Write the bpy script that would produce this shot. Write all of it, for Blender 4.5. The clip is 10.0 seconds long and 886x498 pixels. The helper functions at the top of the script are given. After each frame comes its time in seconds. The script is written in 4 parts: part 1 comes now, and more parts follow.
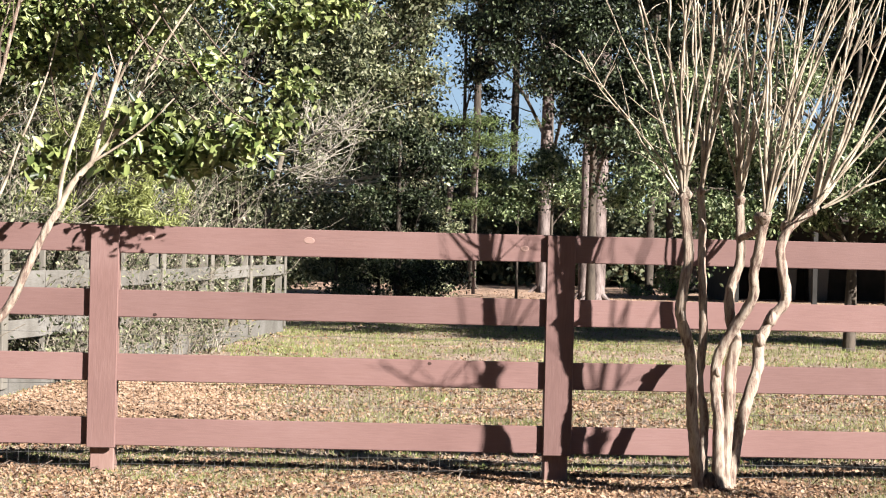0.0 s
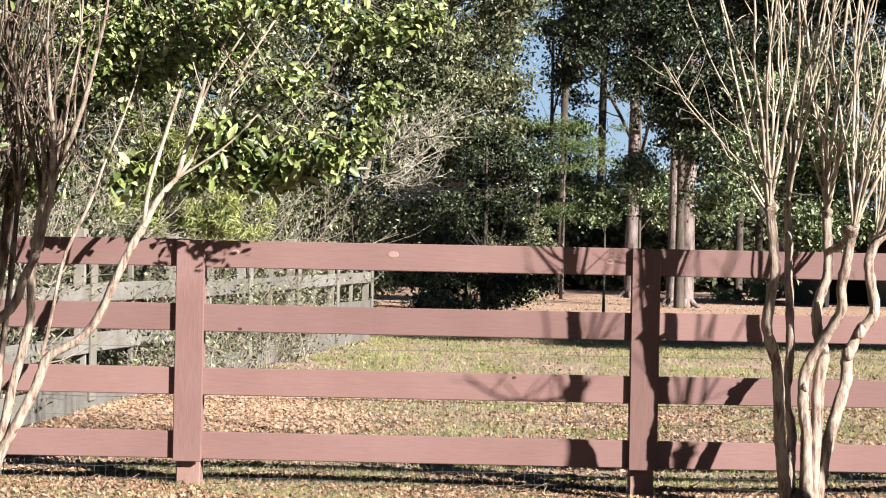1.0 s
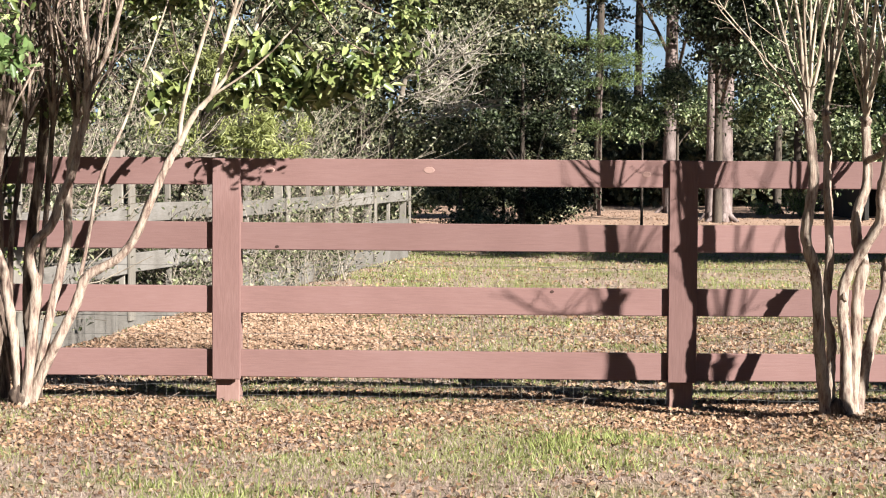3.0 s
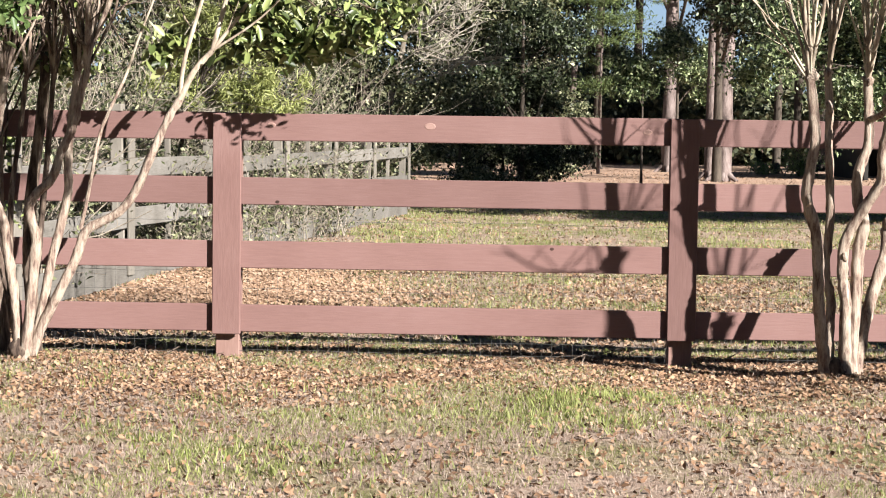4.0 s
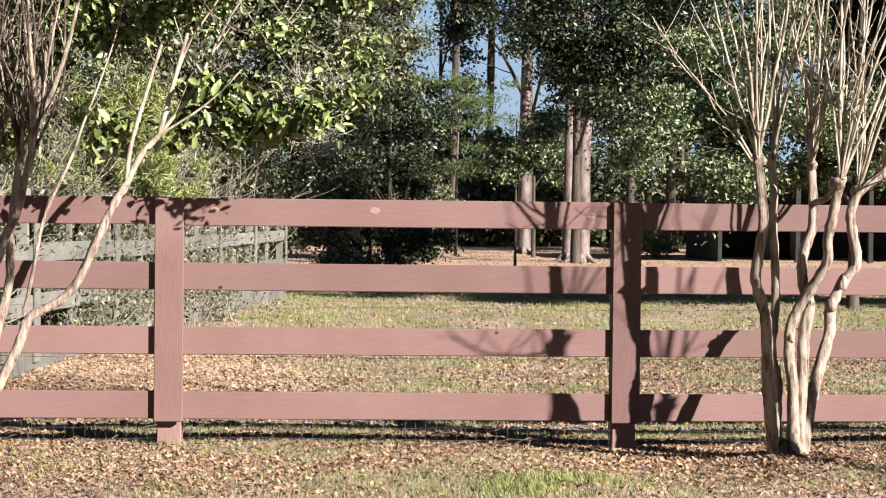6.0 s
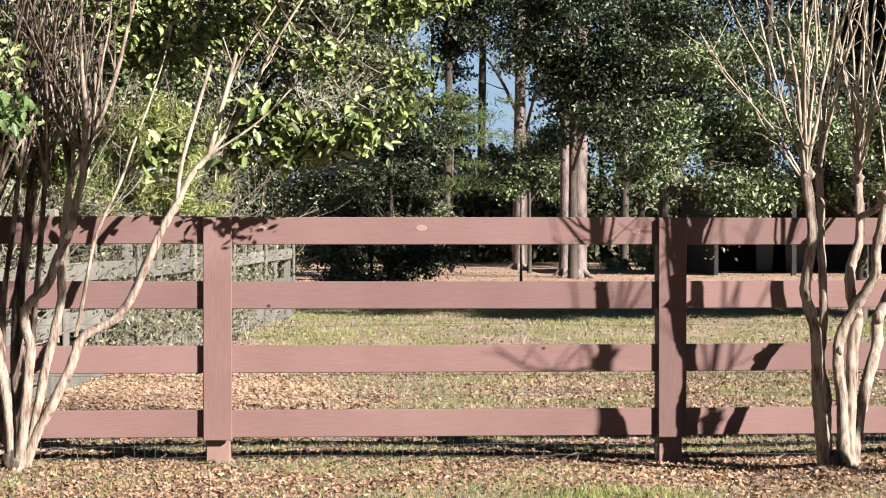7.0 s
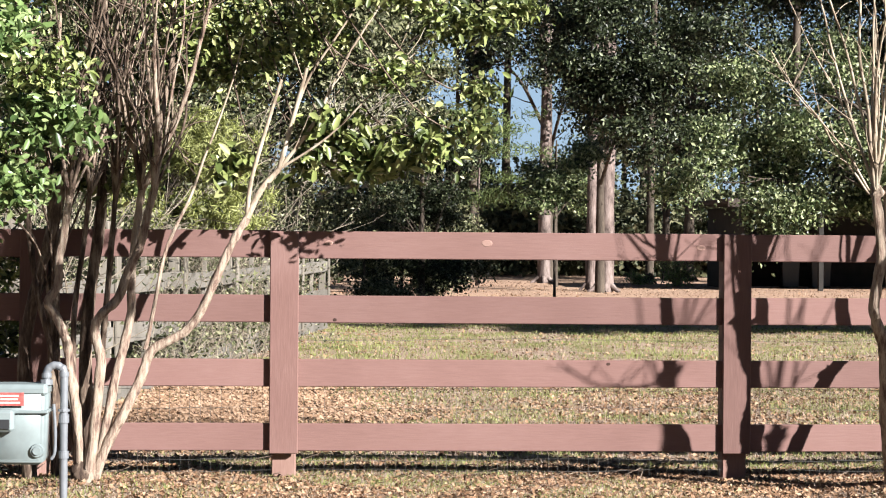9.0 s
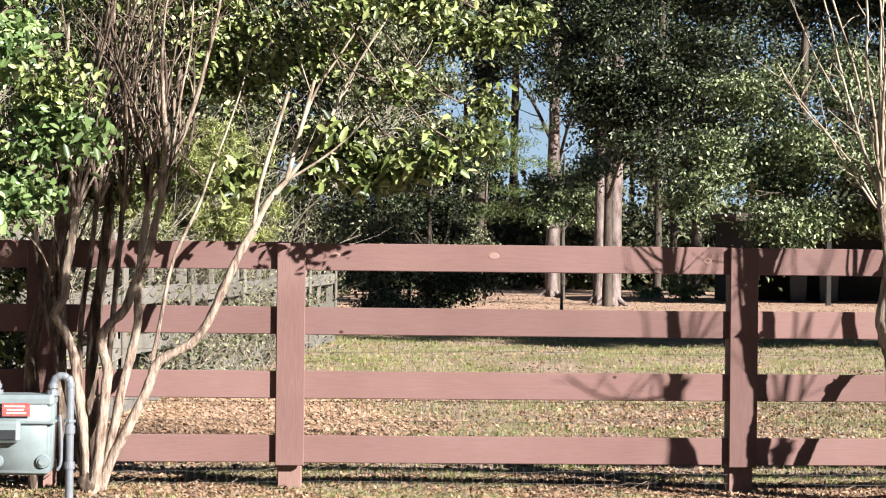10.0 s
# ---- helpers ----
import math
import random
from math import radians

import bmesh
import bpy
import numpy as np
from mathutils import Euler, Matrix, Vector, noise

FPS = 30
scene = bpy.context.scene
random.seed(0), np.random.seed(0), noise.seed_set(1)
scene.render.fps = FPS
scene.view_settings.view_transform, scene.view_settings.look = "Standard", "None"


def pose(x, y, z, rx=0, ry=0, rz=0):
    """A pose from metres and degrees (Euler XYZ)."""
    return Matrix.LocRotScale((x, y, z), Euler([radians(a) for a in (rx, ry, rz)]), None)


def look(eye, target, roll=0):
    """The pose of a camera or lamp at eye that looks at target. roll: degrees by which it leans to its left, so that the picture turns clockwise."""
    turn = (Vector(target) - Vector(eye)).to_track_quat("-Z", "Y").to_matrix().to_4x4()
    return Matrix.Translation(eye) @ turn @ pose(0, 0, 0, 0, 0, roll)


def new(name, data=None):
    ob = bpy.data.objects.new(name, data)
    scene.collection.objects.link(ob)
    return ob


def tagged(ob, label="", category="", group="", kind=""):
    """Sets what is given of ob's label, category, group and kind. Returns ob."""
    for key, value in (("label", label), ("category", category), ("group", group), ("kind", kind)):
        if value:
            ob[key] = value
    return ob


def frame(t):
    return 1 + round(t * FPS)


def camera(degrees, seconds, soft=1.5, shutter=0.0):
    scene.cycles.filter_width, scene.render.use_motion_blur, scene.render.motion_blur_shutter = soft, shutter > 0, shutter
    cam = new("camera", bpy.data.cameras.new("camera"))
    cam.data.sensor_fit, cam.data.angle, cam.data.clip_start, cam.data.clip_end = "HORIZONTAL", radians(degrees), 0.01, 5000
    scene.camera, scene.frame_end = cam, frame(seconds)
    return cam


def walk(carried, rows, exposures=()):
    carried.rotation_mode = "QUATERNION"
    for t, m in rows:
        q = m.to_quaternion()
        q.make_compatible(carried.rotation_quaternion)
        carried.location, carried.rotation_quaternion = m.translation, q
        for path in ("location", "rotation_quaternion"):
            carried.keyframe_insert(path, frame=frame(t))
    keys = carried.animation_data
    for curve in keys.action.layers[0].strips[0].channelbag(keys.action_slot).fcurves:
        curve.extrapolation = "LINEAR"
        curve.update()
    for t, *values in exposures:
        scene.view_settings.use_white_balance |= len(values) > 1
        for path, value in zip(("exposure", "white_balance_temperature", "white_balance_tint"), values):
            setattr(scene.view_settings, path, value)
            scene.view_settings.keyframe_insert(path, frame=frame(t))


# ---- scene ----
cam = camera(26.3, 10.0, 1.1)
PATH = [
    (0, (1.411, -10.192, 1.196), (1.488, -8.193, 1.199), 1.3),
    (0.5, (1.416, -10.204, 1.202), (1.456, -8.205, 1.206), 1.4),
    (1, (1.432, -10.172, 1.25), (1.416, -8.172, 1.255), 1.1),
    (1.5, (1.448, -10.159, 1.266), (1.41, -8.16, 1.239), 0.4),
    (2, (1.454, -10.163, 1.26), (1.406, -8.164, 1.217), 0.1),
    (2.5, (1.46, -10.16, 1.264), (1.403, -8.161, 1.223), -0.1),
    (3, (1.44, -10.142, 1.23), (1.385, -8.145, 1.149), 0.3),
    (4.5, (1.419, -10.14, 1.226), (1.381, -8.144, 1.098), 1.2),
    (5, (1.327, -10.131, 1.224), (1.35, -8.134, 1.109), 1.7),
    (5.5, (1.09, -10.111, 1.232), (1.179, -8.114, 1.163), 1.4),
    (7, (0.531, -10.146, 1.23), (0.663, -8.15, 1.21), 0.0),
    (7.5, (0.401, -10.146, 1.247), (0.526, -8.15, 1.232), -0.2),
    (8, (0.301, -10.142, 1.25), (0.42, -8.146, 1.238), -0.2),
    (8.5, (0.27, -10.141, 1.245), (0.387, -8.144, 1.235), 0.2),
    (9, (0.267, -10.161, 1.244), (0.381, -8.164, 1.237), 0.4),
    (9.5, (0.266, -10.144, 1.248), (0.379, -8.147, 1.247), 0.5),
    (10, (0.271, -10.164, 1.239), (0.377, -8.166, 1.246), 0.6),
]
walk(cam, [(t, look(eye, target, roll)) for t, eye, target, roll in PATH],
     [(0, 1.89), (3, 1.86), (4.5, 1.79), (7.5, 1.78), (10, 1.86)])

# ---- world, sun, exposure ----
world = bpy.data.worlds.new("sky")
scene.world = world
world.use_nodes = True
wn, wl = world.node_tree.nodes, world.node_tree.links
sky = wn.new("ShaderNodeTexSky")
sky.sky_type, sky.sun_disc = "NISHITA", False
sky.sun_elevation, sky.sun_rotation = radians(24.8), radians(133)
sky.dust_density, sky.air_density, sky.altitude = 0.0, 0.8, 800
sky.ozone_density = 3.0
wl.new(sky.outputs["Color"], wn["Background"].inputs["Color"])
wn["Background"].inputs["Strength"].default_value = 0.017
sun = new("sun", bpy.data.lights.new("sun", "SUN"))
sun.data.energy, sun.data.angle, sun.data.color = 5.0, radians(0.5), (1.0, 0.968, 0.925)
sun.matrix_world = look((10.8, -10, 6.8), (0, 0, 0))

rng = np.random.default_rng(7)
rnd = random.Random(11)


# ---- materials ----
def material(name, rough=0.8, spec=0.3):
    m = bpy.data.materials.new(name)
    m.use_nodes = True
    b = m.node_tree.nodes["Principled BSDF"]
    b.inputs["Roughness"].default_value = rough
    b.inputs["Specular IOR Level"].default_value = spec
    return m, m.node_tree.nodes, m.node_tree.links, b


def node(nodes, kind, **values):
    n = nodes.new(kind)
    for key, value in values.items():
        n.inputs[key.replace("_", " ")].default_value = value
    return n


def ramp(nodes, stops):
    n = nodes.new("ShaderNodeValToRGB")
    e = n.color_ramp.elements
    while len(e) < len(stops):
        e.new(0.5)
    for el, (at, c) in zip(e, stops):
        el.position, el.color = at, (*c, 1)
    return n


def wood(name, stops, stretch, rough=0.75, bump=0.25, drift=0.25, spec=0.25):
    """Sawn boards: long grain, blotches, a different board each time."""
    m, n, l, b = material(name, rough, spec)
    co, info = n.new("ShaderNodeTexCoord"), n.new("ShaderNodeObjectInfo")
    off = n.new("ShaderNodeVectorMath")
    off.operation = "MULTIPLY_ADD"
    off.inputs[1].default_value = (17, 9, 5)
    l.new(info.outputs["Random"], off.inputs[0])
    l.new(co.outputs["Object"], off.inputs[2])
    mp = n.new("ShaderNodeMapping")
    mp.inputs["Scale"].default_value = stretch
    l.new(off.outputs[0], mp.inputs["Vector"])
    grain = node(n, "ShaderNodeTexNoise", Scale=9.0, Detail=7.0, Roughness=0.65)
    l.new(mp.outputs[0], grain.inputs["Vector"])
    blot = node(n, "ShaderNodeTexNoise", Scale=2.2, Detail=4.0)
    l.new(off.outputs[0], blot.inputs["Vector"])
    add = n.new("ShaderNodeMath")
    add.operation = "MULTIPLY_ADD"
    add.inputs[1].default_value = 0.55
    l.new(blot.outputs["Fac"], add.inputs[0])
    half = n.new("ShaderNodeMath")
    half.operation = "MULTIPLY"
    half.inputs[1].default_value = 0.45
    l.new(grain.outputs["Fac"], half.inputs[0])
    l.new(half.outputs[0], add.inputs[2])
    r = ramp(n, stops)
    l.new(add.outputs[0], r.inputs["Fac"])
    hs = n.new("ShaderNodeHueSaturation")
    vary = n.new("ShaderNodeMapRange")
    vary.inputs["To Min"].default_value, vary.inputs["To Max"].default_value = 1 - drift / 2, 1 + drift / 2
    l.new(info.outputs["Random"], vary.inputs["Value"])
    l.new(vary.outputs[0], hs.inputs["Value"])
    l.new(r.outputs["Color"], hs.inputs["Color"])
    l.new(hs.outputs["Color"], b.inputs["Base Color"])
    bm = node(n, "ShaderNodeBump", Strength=bump, Distance=0.004)
    l.new(grain.outputs["Fac"], bm.inputs["Height"])
    l.new(bm.outputs[0], b.inputs["Normal"])
    return m


def bark(name, stops, scale=(6, 6, 1.5), bump=0.4, dist=0.01, rough=0.85):
    m, n, l, b = material(name, rough, 0.2)
    co, mp = n.new("ShaderNodeTexCoord"), n.new("ShaderNodeMapping")
    mp.inputs["Scale"].default_value = scale
    l.new(co.outputs["Object"], mp.inputs["Vector"])
    patch = node(n, "ShaderNodeTexNoise", Scale=2.0, Detail=8.0, Roughness=0.7)
    l.new(mp.outputs[0], patch.inputs["Vector"])
    r = ramp(n, stops)
    l.new(patch.outputs["Fac"], r.inputs["Fac"])
    l.new(r.outputs["Color"], b.inputs["Base Color"])
    bm = node(n, "ShaderNodeBump", Strength=bump, Distance=dist)
    l.new(patch.outputs["Fac"], bm.inputs["Height"])
    l.new(bm.outputs[0], b.inputs["Normal"])
    return m


def foliage(name, stops, rough=0.45, spec=0.4, through_light=0.25, patch=0.6, swing=0.25):
    """Leaves: every leaf its own tone, and some light comes through."""
    m, n, l, b = material(name, rough, spec)
    geo = n.new("ShaderNodeNewGeometry")
    r = ramp(n, stops)
    l.new(geo.outputs["Random Per Island"], r.inputs["Fac"])
    co = n.new("ShaderNodeTexCoord")
    big = node(n, "ShaderNodeTexNoise", Scale=patch, Detail=4.0)
    l.new(co.outputs["Object"], big.inputs["Vector"])
    hs = n.new("ShaderNodeHueSaturation")
    vary = n.new("ShaderNodeMapRange")
    vary.inputs["From Min"].default_value, vary.inputs["From Max"].default_value = 0.3, 0.7
    vary.inputs["To Min"].default_value, vary.inputs["To Max"].default_value = 1 - swing, 1 + swing
    l.new(big.outputs["Fac"], vary.inputs["Value"])
    l.new(vary.outputs[0], hs.inputs["Value"])
    l.new(r.outputs["Color"], hs.inputs["Color"])
    l.new(hs.outputs["Color"], b.inputs["Base Color"])
    tr = n.new("ShaderNodeBsdfTranslucent")
    l.new(hs.outputs["Color"], tr.inputs["Color"])
    mix = n.new("ShaderNodeMixShader")
    mix.inputs["Fac"].default_value = through_light
    l.new(b.outputs[0], mix.inputs[1])
    l.new(tr.outputs[0], mix.inputs[2])
    l.new(mix.outputs[0], n["Material Output"].inputs["Surface"])
    return m


def plain(name, color, rough=0.5, metal=0.0, speck=0.12, scale=30.0):
    m, n, l, b = material(name, rough, 0.4)
    b.inputs["Metallic"].default_value = metal
    co = n.new("ShaderNodeTexCoord")
    t = node(n, "ShaderNodeTexNoise", Scale=scale, Detail=5.0)
    l.new(co.outputs["Object"], t.inputs["Vector"])
    r = ramp(n, [(0.3, tuple(c * (1 - speck) for c in color)), (0.7, tuple(min(1, c * (1 + speck)) for c in color))])
    l.new(t.outputs["Fac"], r.inputs["Fac"])
    l.new(r.outputs["Color"], b.inputs["Base Color"])
    return m


RED_WOOD = wood("red_brown_paint", [(0.30, (0.130, 0.071, 0.063)), (0.5, (0.153, 0.086, 0.077)), (0.72, (0.175, 0.103, 0.094))], (1.2, 14, 14))
RED_WOOD_UP = wood("red_brown_paint_upright", [(0.30, (0.112, 0.060, 0.053)), (0.5, (0.140, 0.078, 0.069)), (0.72, (0.175, 0.105, 0.095))], (14, 14, 1.2))
PALE_WOOD = wood("worn_pink_post", [(0.25, (0.165, 0.088, 0.072)), (0.7, (0.286, 0.182, 0.154))], (12, 12, 1.5))
KNOT = wood("bare_knot", [(0.3, (0.220, 0.132, 0.110)), (0.7, (0.259, 0.165, 0.143))], (10, 10, 10))
DARK_KNOT = wood("dark_knot", [(0.3, (0.028, 0.014, 0.011)), (0.7, (0.055, 0.028, 0.022))], (10, 10, 10))
GREY_WOOD = wood("weathered_grey_wood", [(0.25, (0.061, 0.052, 0.044)), (0.5, (0.127, 0.116, 0.102)), (0.78, (0.209, 0.195, 0.182))], (10, 1.0, 10), 0.9, 0.5, 0.4)
GREY_WOOD_UP = wood("weathered_grey_post", [(0.25, (0.072, 0.061, 0.050)), (0.55, (0.154, 0.138, 0.116)), (0.8, (0.231, 0.209, 0.187))], (10, 10, 1.0), 0.9, 0.5, 0.4)
MYRTLE = bark("smooth_cream_bark", [(0.33, (0.055, 0.036, 0.028)), (0.42, (0.160, 0.107, 0.085)), (0.50, (0.259, 0.198, 0.154)), (0.60, (0.347, 0.286, 0.231)), (0.70, (0.176, 0.124, 0.099))], (20, 20, 3.6), 0.8, 0.014, 0.8)
MYRTLE_TWIG = bark("pale_twig_bark", [(0.36, (0.14, 0.105, 0.078)), (0.5, (0.30, 0.245, 0.185)), (0.64, (0.41, 0.355, 0.28))], (9, 9, 3), 0.2, 0.003)
BROWN_TWIG = bark("peeling_brown_and_shade_bark", [(0.38, (0.033, 0.022, 0.017)), (0.5, (0.094, 0.066, 0.050)), (0.62, (0.242, 0.193, 0.149))], (14, 14, 2.5), 0.3, 0.004)
GREY_TWIG = bark("grey_twig_bark", [(0.35, (0.110, 0.088, 0.066)), (0.65, (0.286, 0.248, 0.198))], (3, 3, 1), 0.2, 0.004)
PALE_TWIG = bark("bleached_twig_bark", [(0.35, (0.220, 0.187, 0.149)), (0.65, (0.385, 0.347, 0.292))], (3, 3, 1), 0.2, 0.004)
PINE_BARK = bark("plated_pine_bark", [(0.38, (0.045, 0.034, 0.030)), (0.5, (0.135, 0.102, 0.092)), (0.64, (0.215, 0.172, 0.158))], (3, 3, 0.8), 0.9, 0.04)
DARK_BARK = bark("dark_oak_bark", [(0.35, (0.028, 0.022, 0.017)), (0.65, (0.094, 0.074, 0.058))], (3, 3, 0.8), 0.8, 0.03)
BROAD_LEAF = foliage("broad_evergreen_leaf", [(0.0, (0.020, 0.030, 0.010)), (0.28, (0.070, 0.095, 0.027)), (0.6, (0.18, 0.215, 0.068)), (1.0, (0.33, 0.35, 0.16))], 0.40, 0.35, 0.18, 2.5, 0.35)
PALE_LEAF = foliage("light_green_leaf", [(0.0, (0.045, 0.080, 0.026)), (0.5, (0.15, 0.225, 0.075)), (1.0, (0.32, 0.385, 0.18))], 0.35, 0.5, 0.3)
THICKET_LEAF = foliage("grey_green_leaf", [(0.0, (0.018, 0.023, 0.010)), (0.42, (0.064, 0.073, 0.034)), (0.72, (0.155, 0.16, 0.082)), (1.0, (0.31, 0.30, 0.20))], 0.55, 0.22, 0.2, 1.1, 0.45)
# near-black tones put deep shade into the leaves; pale stop and swing, sunlit clumps
OAK_LEAF = foliage("shade_dark_glossy_leaf", [(0.0, (0.007, 0.010, 0.005)), (0.6, (0.016, 0.022, 0.010)), (0.85, (0.045, 0.058, 0.027)), (1.0, (0.15, 0.17, 0.10))], 0.42, 0.22, 0.08, 0.9, 0.6)
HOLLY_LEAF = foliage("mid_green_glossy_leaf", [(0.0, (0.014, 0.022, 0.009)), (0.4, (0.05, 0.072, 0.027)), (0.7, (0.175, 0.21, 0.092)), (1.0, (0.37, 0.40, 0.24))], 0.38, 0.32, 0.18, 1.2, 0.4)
WOODS_LEAF = foliage("far_wood_leaf", [(0.0, (0.020, 0.025, 0.013)), (0.6, (0.07, 0.08, 0.04)), (1.0, (0.16, 0.155, 0.09))], 0.6, 0.3, 0.15)
NEEDLE = foliage("yellow_green_needle", [(0.0, (0.18, 0.20, 0.06)), (0.5, (0.31, 0.335, 0.11)), (1.0, (0.42, 0.44, 0.20))], 0.55, 0.3, 0.35)
PINE_NEEDLE = foliage("pine_needle", [(0.0, (0.050, 0.072, 0.022)), (0.6, (0.105, 0.143, 0.047)), (1.0, (0.187, 0.226, 0.088))], 0.55, 0.3, 0.25)
LITTER = foliage("dead_leaf", [(0.0, (0.072, 0.038, 0.022)), (0.36, (0.172, 0.098, 0.058)), (0.72, (0.285, 0.178, 0.108)), (1.0, (0.355, 0.245, 0.168))], 0.75, 0.2, 0.1)
ORANGE_LITTER = foliage("fresh_fallen_leaf", [(0.0, (0.13, 0.075, 0.045)), (0.4, (0.25, 0.155, 0.098)), (1.0, (0.37, 0.255, 0.18))], 0.75, 0.2, 0.1)
DRY_GRASS = foliage("dormant_grass_blade", [(0.0, (0.19, 0.132, 0.104)), (0.5, (0.33, 0.252, 0.205)), (1.0, (0.43, 0.355, 0.30))], 0.8, 0.2, 0.2)
GREEN_GRASS = foliage("green_grass_blade", [(0.0, (0.095, 0.112, 0.030)), (0.5, (0.195, 0.22, 0.064)), (1.0, (0.31, 0.325, 0.125))], 0.6, 0.3, 0.3)
WIRE = plain("galvanised_wire", (0.085, 0.08, 0.075), 0.55, 0.2)
METER_PAINT = plain("pale_grey_meter_paint", (0.165, 0.198, 0.204), 0.45, 0.0, 0.10, 18)
PIPE_PAINT = plain("grey_pipe_paint", (0.154, 0.165, 0.182), 0.4, 0.15, 0.14, 25)
METER_GLASS = plain("dark_index_window", (0.028, 0.030, 0.033), 0.2)
TAG_RED = plain("red_tag", (0.303, 0.072, 0.066), 0.6, 0.0, 0.35, 60)
TAG_WHITE = plain("white_print", (0.440, 0.418, 0.396), 0.6)
# shed wall and roof are coloured near black to stand in for shade
SHED_WALL = plain("shade_dark_boards", (0.019, 0.017, 0.015), 0.9, 0.0, 0.3, 3)
SHED_ROOF = plain("shade_brown_shingles", (0.039, 0.029, 0.025), 0.9, 0.0, 0.3, 8)
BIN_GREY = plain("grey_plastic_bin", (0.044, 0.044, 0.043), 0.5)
BIN_GREEN = plain("green_plastic", (0.011, 0.165, 0.077), 0.45)
WHITE_PAINT = plain("white_plastic", (0.413, 0.407, 0.391), 0.5)


def ground_material():
    m, n, l, b = material("leafy_lawn", 0.95, 0.1)
    co = n.new("ShaderNodeTexCoord")
    fine = node(n, "ShaderNodeTexNoise", Scale=26.0, Detail=9.0, Roughness=0.75)
    mid = node(n, "ShaderNodeTexNoise", Scale=1.3, Detail=5.0, Roughness=0.6)
    for t in (fine, mid):
        l.new(co.outputs["Object"], t.inputs["Vector"])
    dry = ramp(n, [(0.3, (0.16, 0.105, 0.074)), (0.5, (0.32, 0.235, 0.18)), (0.7, (0.425, 0.345, 0.283))])
    green = ramp(n, [(0.3, (0.083, 0.077, 0.033)), (0.5, (0.198, 0.187, 0.080)), (0.72, (0.297, 0.270, 0.143))])
    straw = ramp(n, [(0.3, (0.20, 0.12, 0.082)), (0.5, (0.36, 0.24, 0.172)), (0.7, (0.45, 0.325, 0.25))])
    for r in (dry, green, straw):
        l.new(fine.outputs["Fac"], r.inputs["Fac"])
    g = ramp(n, [(0.46, (0, 0, 0)), (0.62, (1, 1, 1))])
    l.new(mid.outputs["Fac"], g.inputs["Fac"])
    a = n.new("ShaderNodeMix")
    a.data_type = "RGBA"
    l.new(g.outputs["Color"], a.inputs["Factor"])
    l.new(dry.outputs["Color"], a.inputs["A"])
    l.new(green.outputs["Color"], a.inputs["B"])
    # needle litter lies under the pines, past about 33 m
    xyz = n.new("ShaderNodeSeparateXYZ")
    l.new(co.outputs["Object"], xyz.inputs[0])
    wob = n.new("ShaderNodeMath")
    wob.operation = "MULTIPLY_ADD"
    wob.inputs[1].default_value = 12
    l.new(mid.outputs["Fac"], wob.inputs[0])
    l.new(xyz.outputs["Y"], wob.inputs[2])
    edge = n.new("ShaderNodeMapRange")
    edge.inputs["From Min"].default_value, edge.inputs["From Max"].default_value = 35, 39
    l.new(wob.outputs[0], edge.inputs["Value"])
    c = n.new("ShaderNodeMix")
    c.data_type = "RGBA"
    l.new(edge.outputs[0], c.inputs["Factor"])
    l.new(a.outputs["Result"], c.inputs["A"])
    l.new(straw.outputs["Color"], c.inputs["B"])
    l.new(c.outputs["Result"], b.inputs["Base Color"])
    bm = node(n, "ShaderNodeBump", Strength=0.8, Distance=0.03)
    l.new(fine.outputs["Fac"], bm.inputs["Height"])
    l.new(bm.outputs[0], b.inputs["Normal"])
    return m


# ---- building helpers ----
def thing(name, label, category, at=(0, 0, 0), group="", kind=""):
    ob = new(name)
    ob.location = at
    return tagged(ob, label, category, group, kind)


def put(name, mesh, parent=None, label="", kind=""):
    ob = new(name, mesh)
    if parent is not None:
        ob.parent = parent
    return tagged(ob, label, "", "", kind)


def part(name, bm, mat, parent=None, label="", smooth=False):
    mesh = bpy.data.meshes.new(name)
    bm.to_mesh(mesh)
    bm.free()
    mesh.materials.append(mat)
    if smooth:
        mesh.polygons.foreach_set("use_smooth", [True] * len(mesh.polygons))
    return put(name, mesh, parent, label)


def raw_mesh(name, verts, faces, mat, smooth=False):
    """Mesh from an (n, 3) array and an (m, k) array of corners."""
    verts, faces = np.asarray(verts, np.float32), np.asarray(faces, np.int32)
    k = faces.shape[1]
    mesh = bpy.data.meshes.new(name)
    mesh.vertices.add(len(verts))
    mesh.vertices.foreach_set("co", verts.ravel())
    mesh.loops.add(faces.size)
    mesh.loops.foreach_set("vertex_index", faces.ravel())
    mesh.polygons.add(len(faces))
    mesh.polygons.foreach_set("loop_start", np.arange(0, faces.size, k, dtype=np.int32))
    if smooth:
        mesh.polygons.foreach_set("use_smooth", np.ones(len(faces), bool))
    mesh.update(calc_edges=True)
    mesh.materials.append(mat)
    return mesh


def box_bm(sx, sy, sz, bevel=0.004, at=(0, 0, 0)):
    bm = bmesh.new()
    bmesh.ops.create_cube(bm, size=1, matrix=Matrix.Translation(at) @ Matrix.Diagonal((sx, sy, sz, 1)))
    if bevel:
        bmesh.ops.bevel(bm, geom=bm.edges[:], offset=bevel, segments=1, affect="EDGES")
    return bm


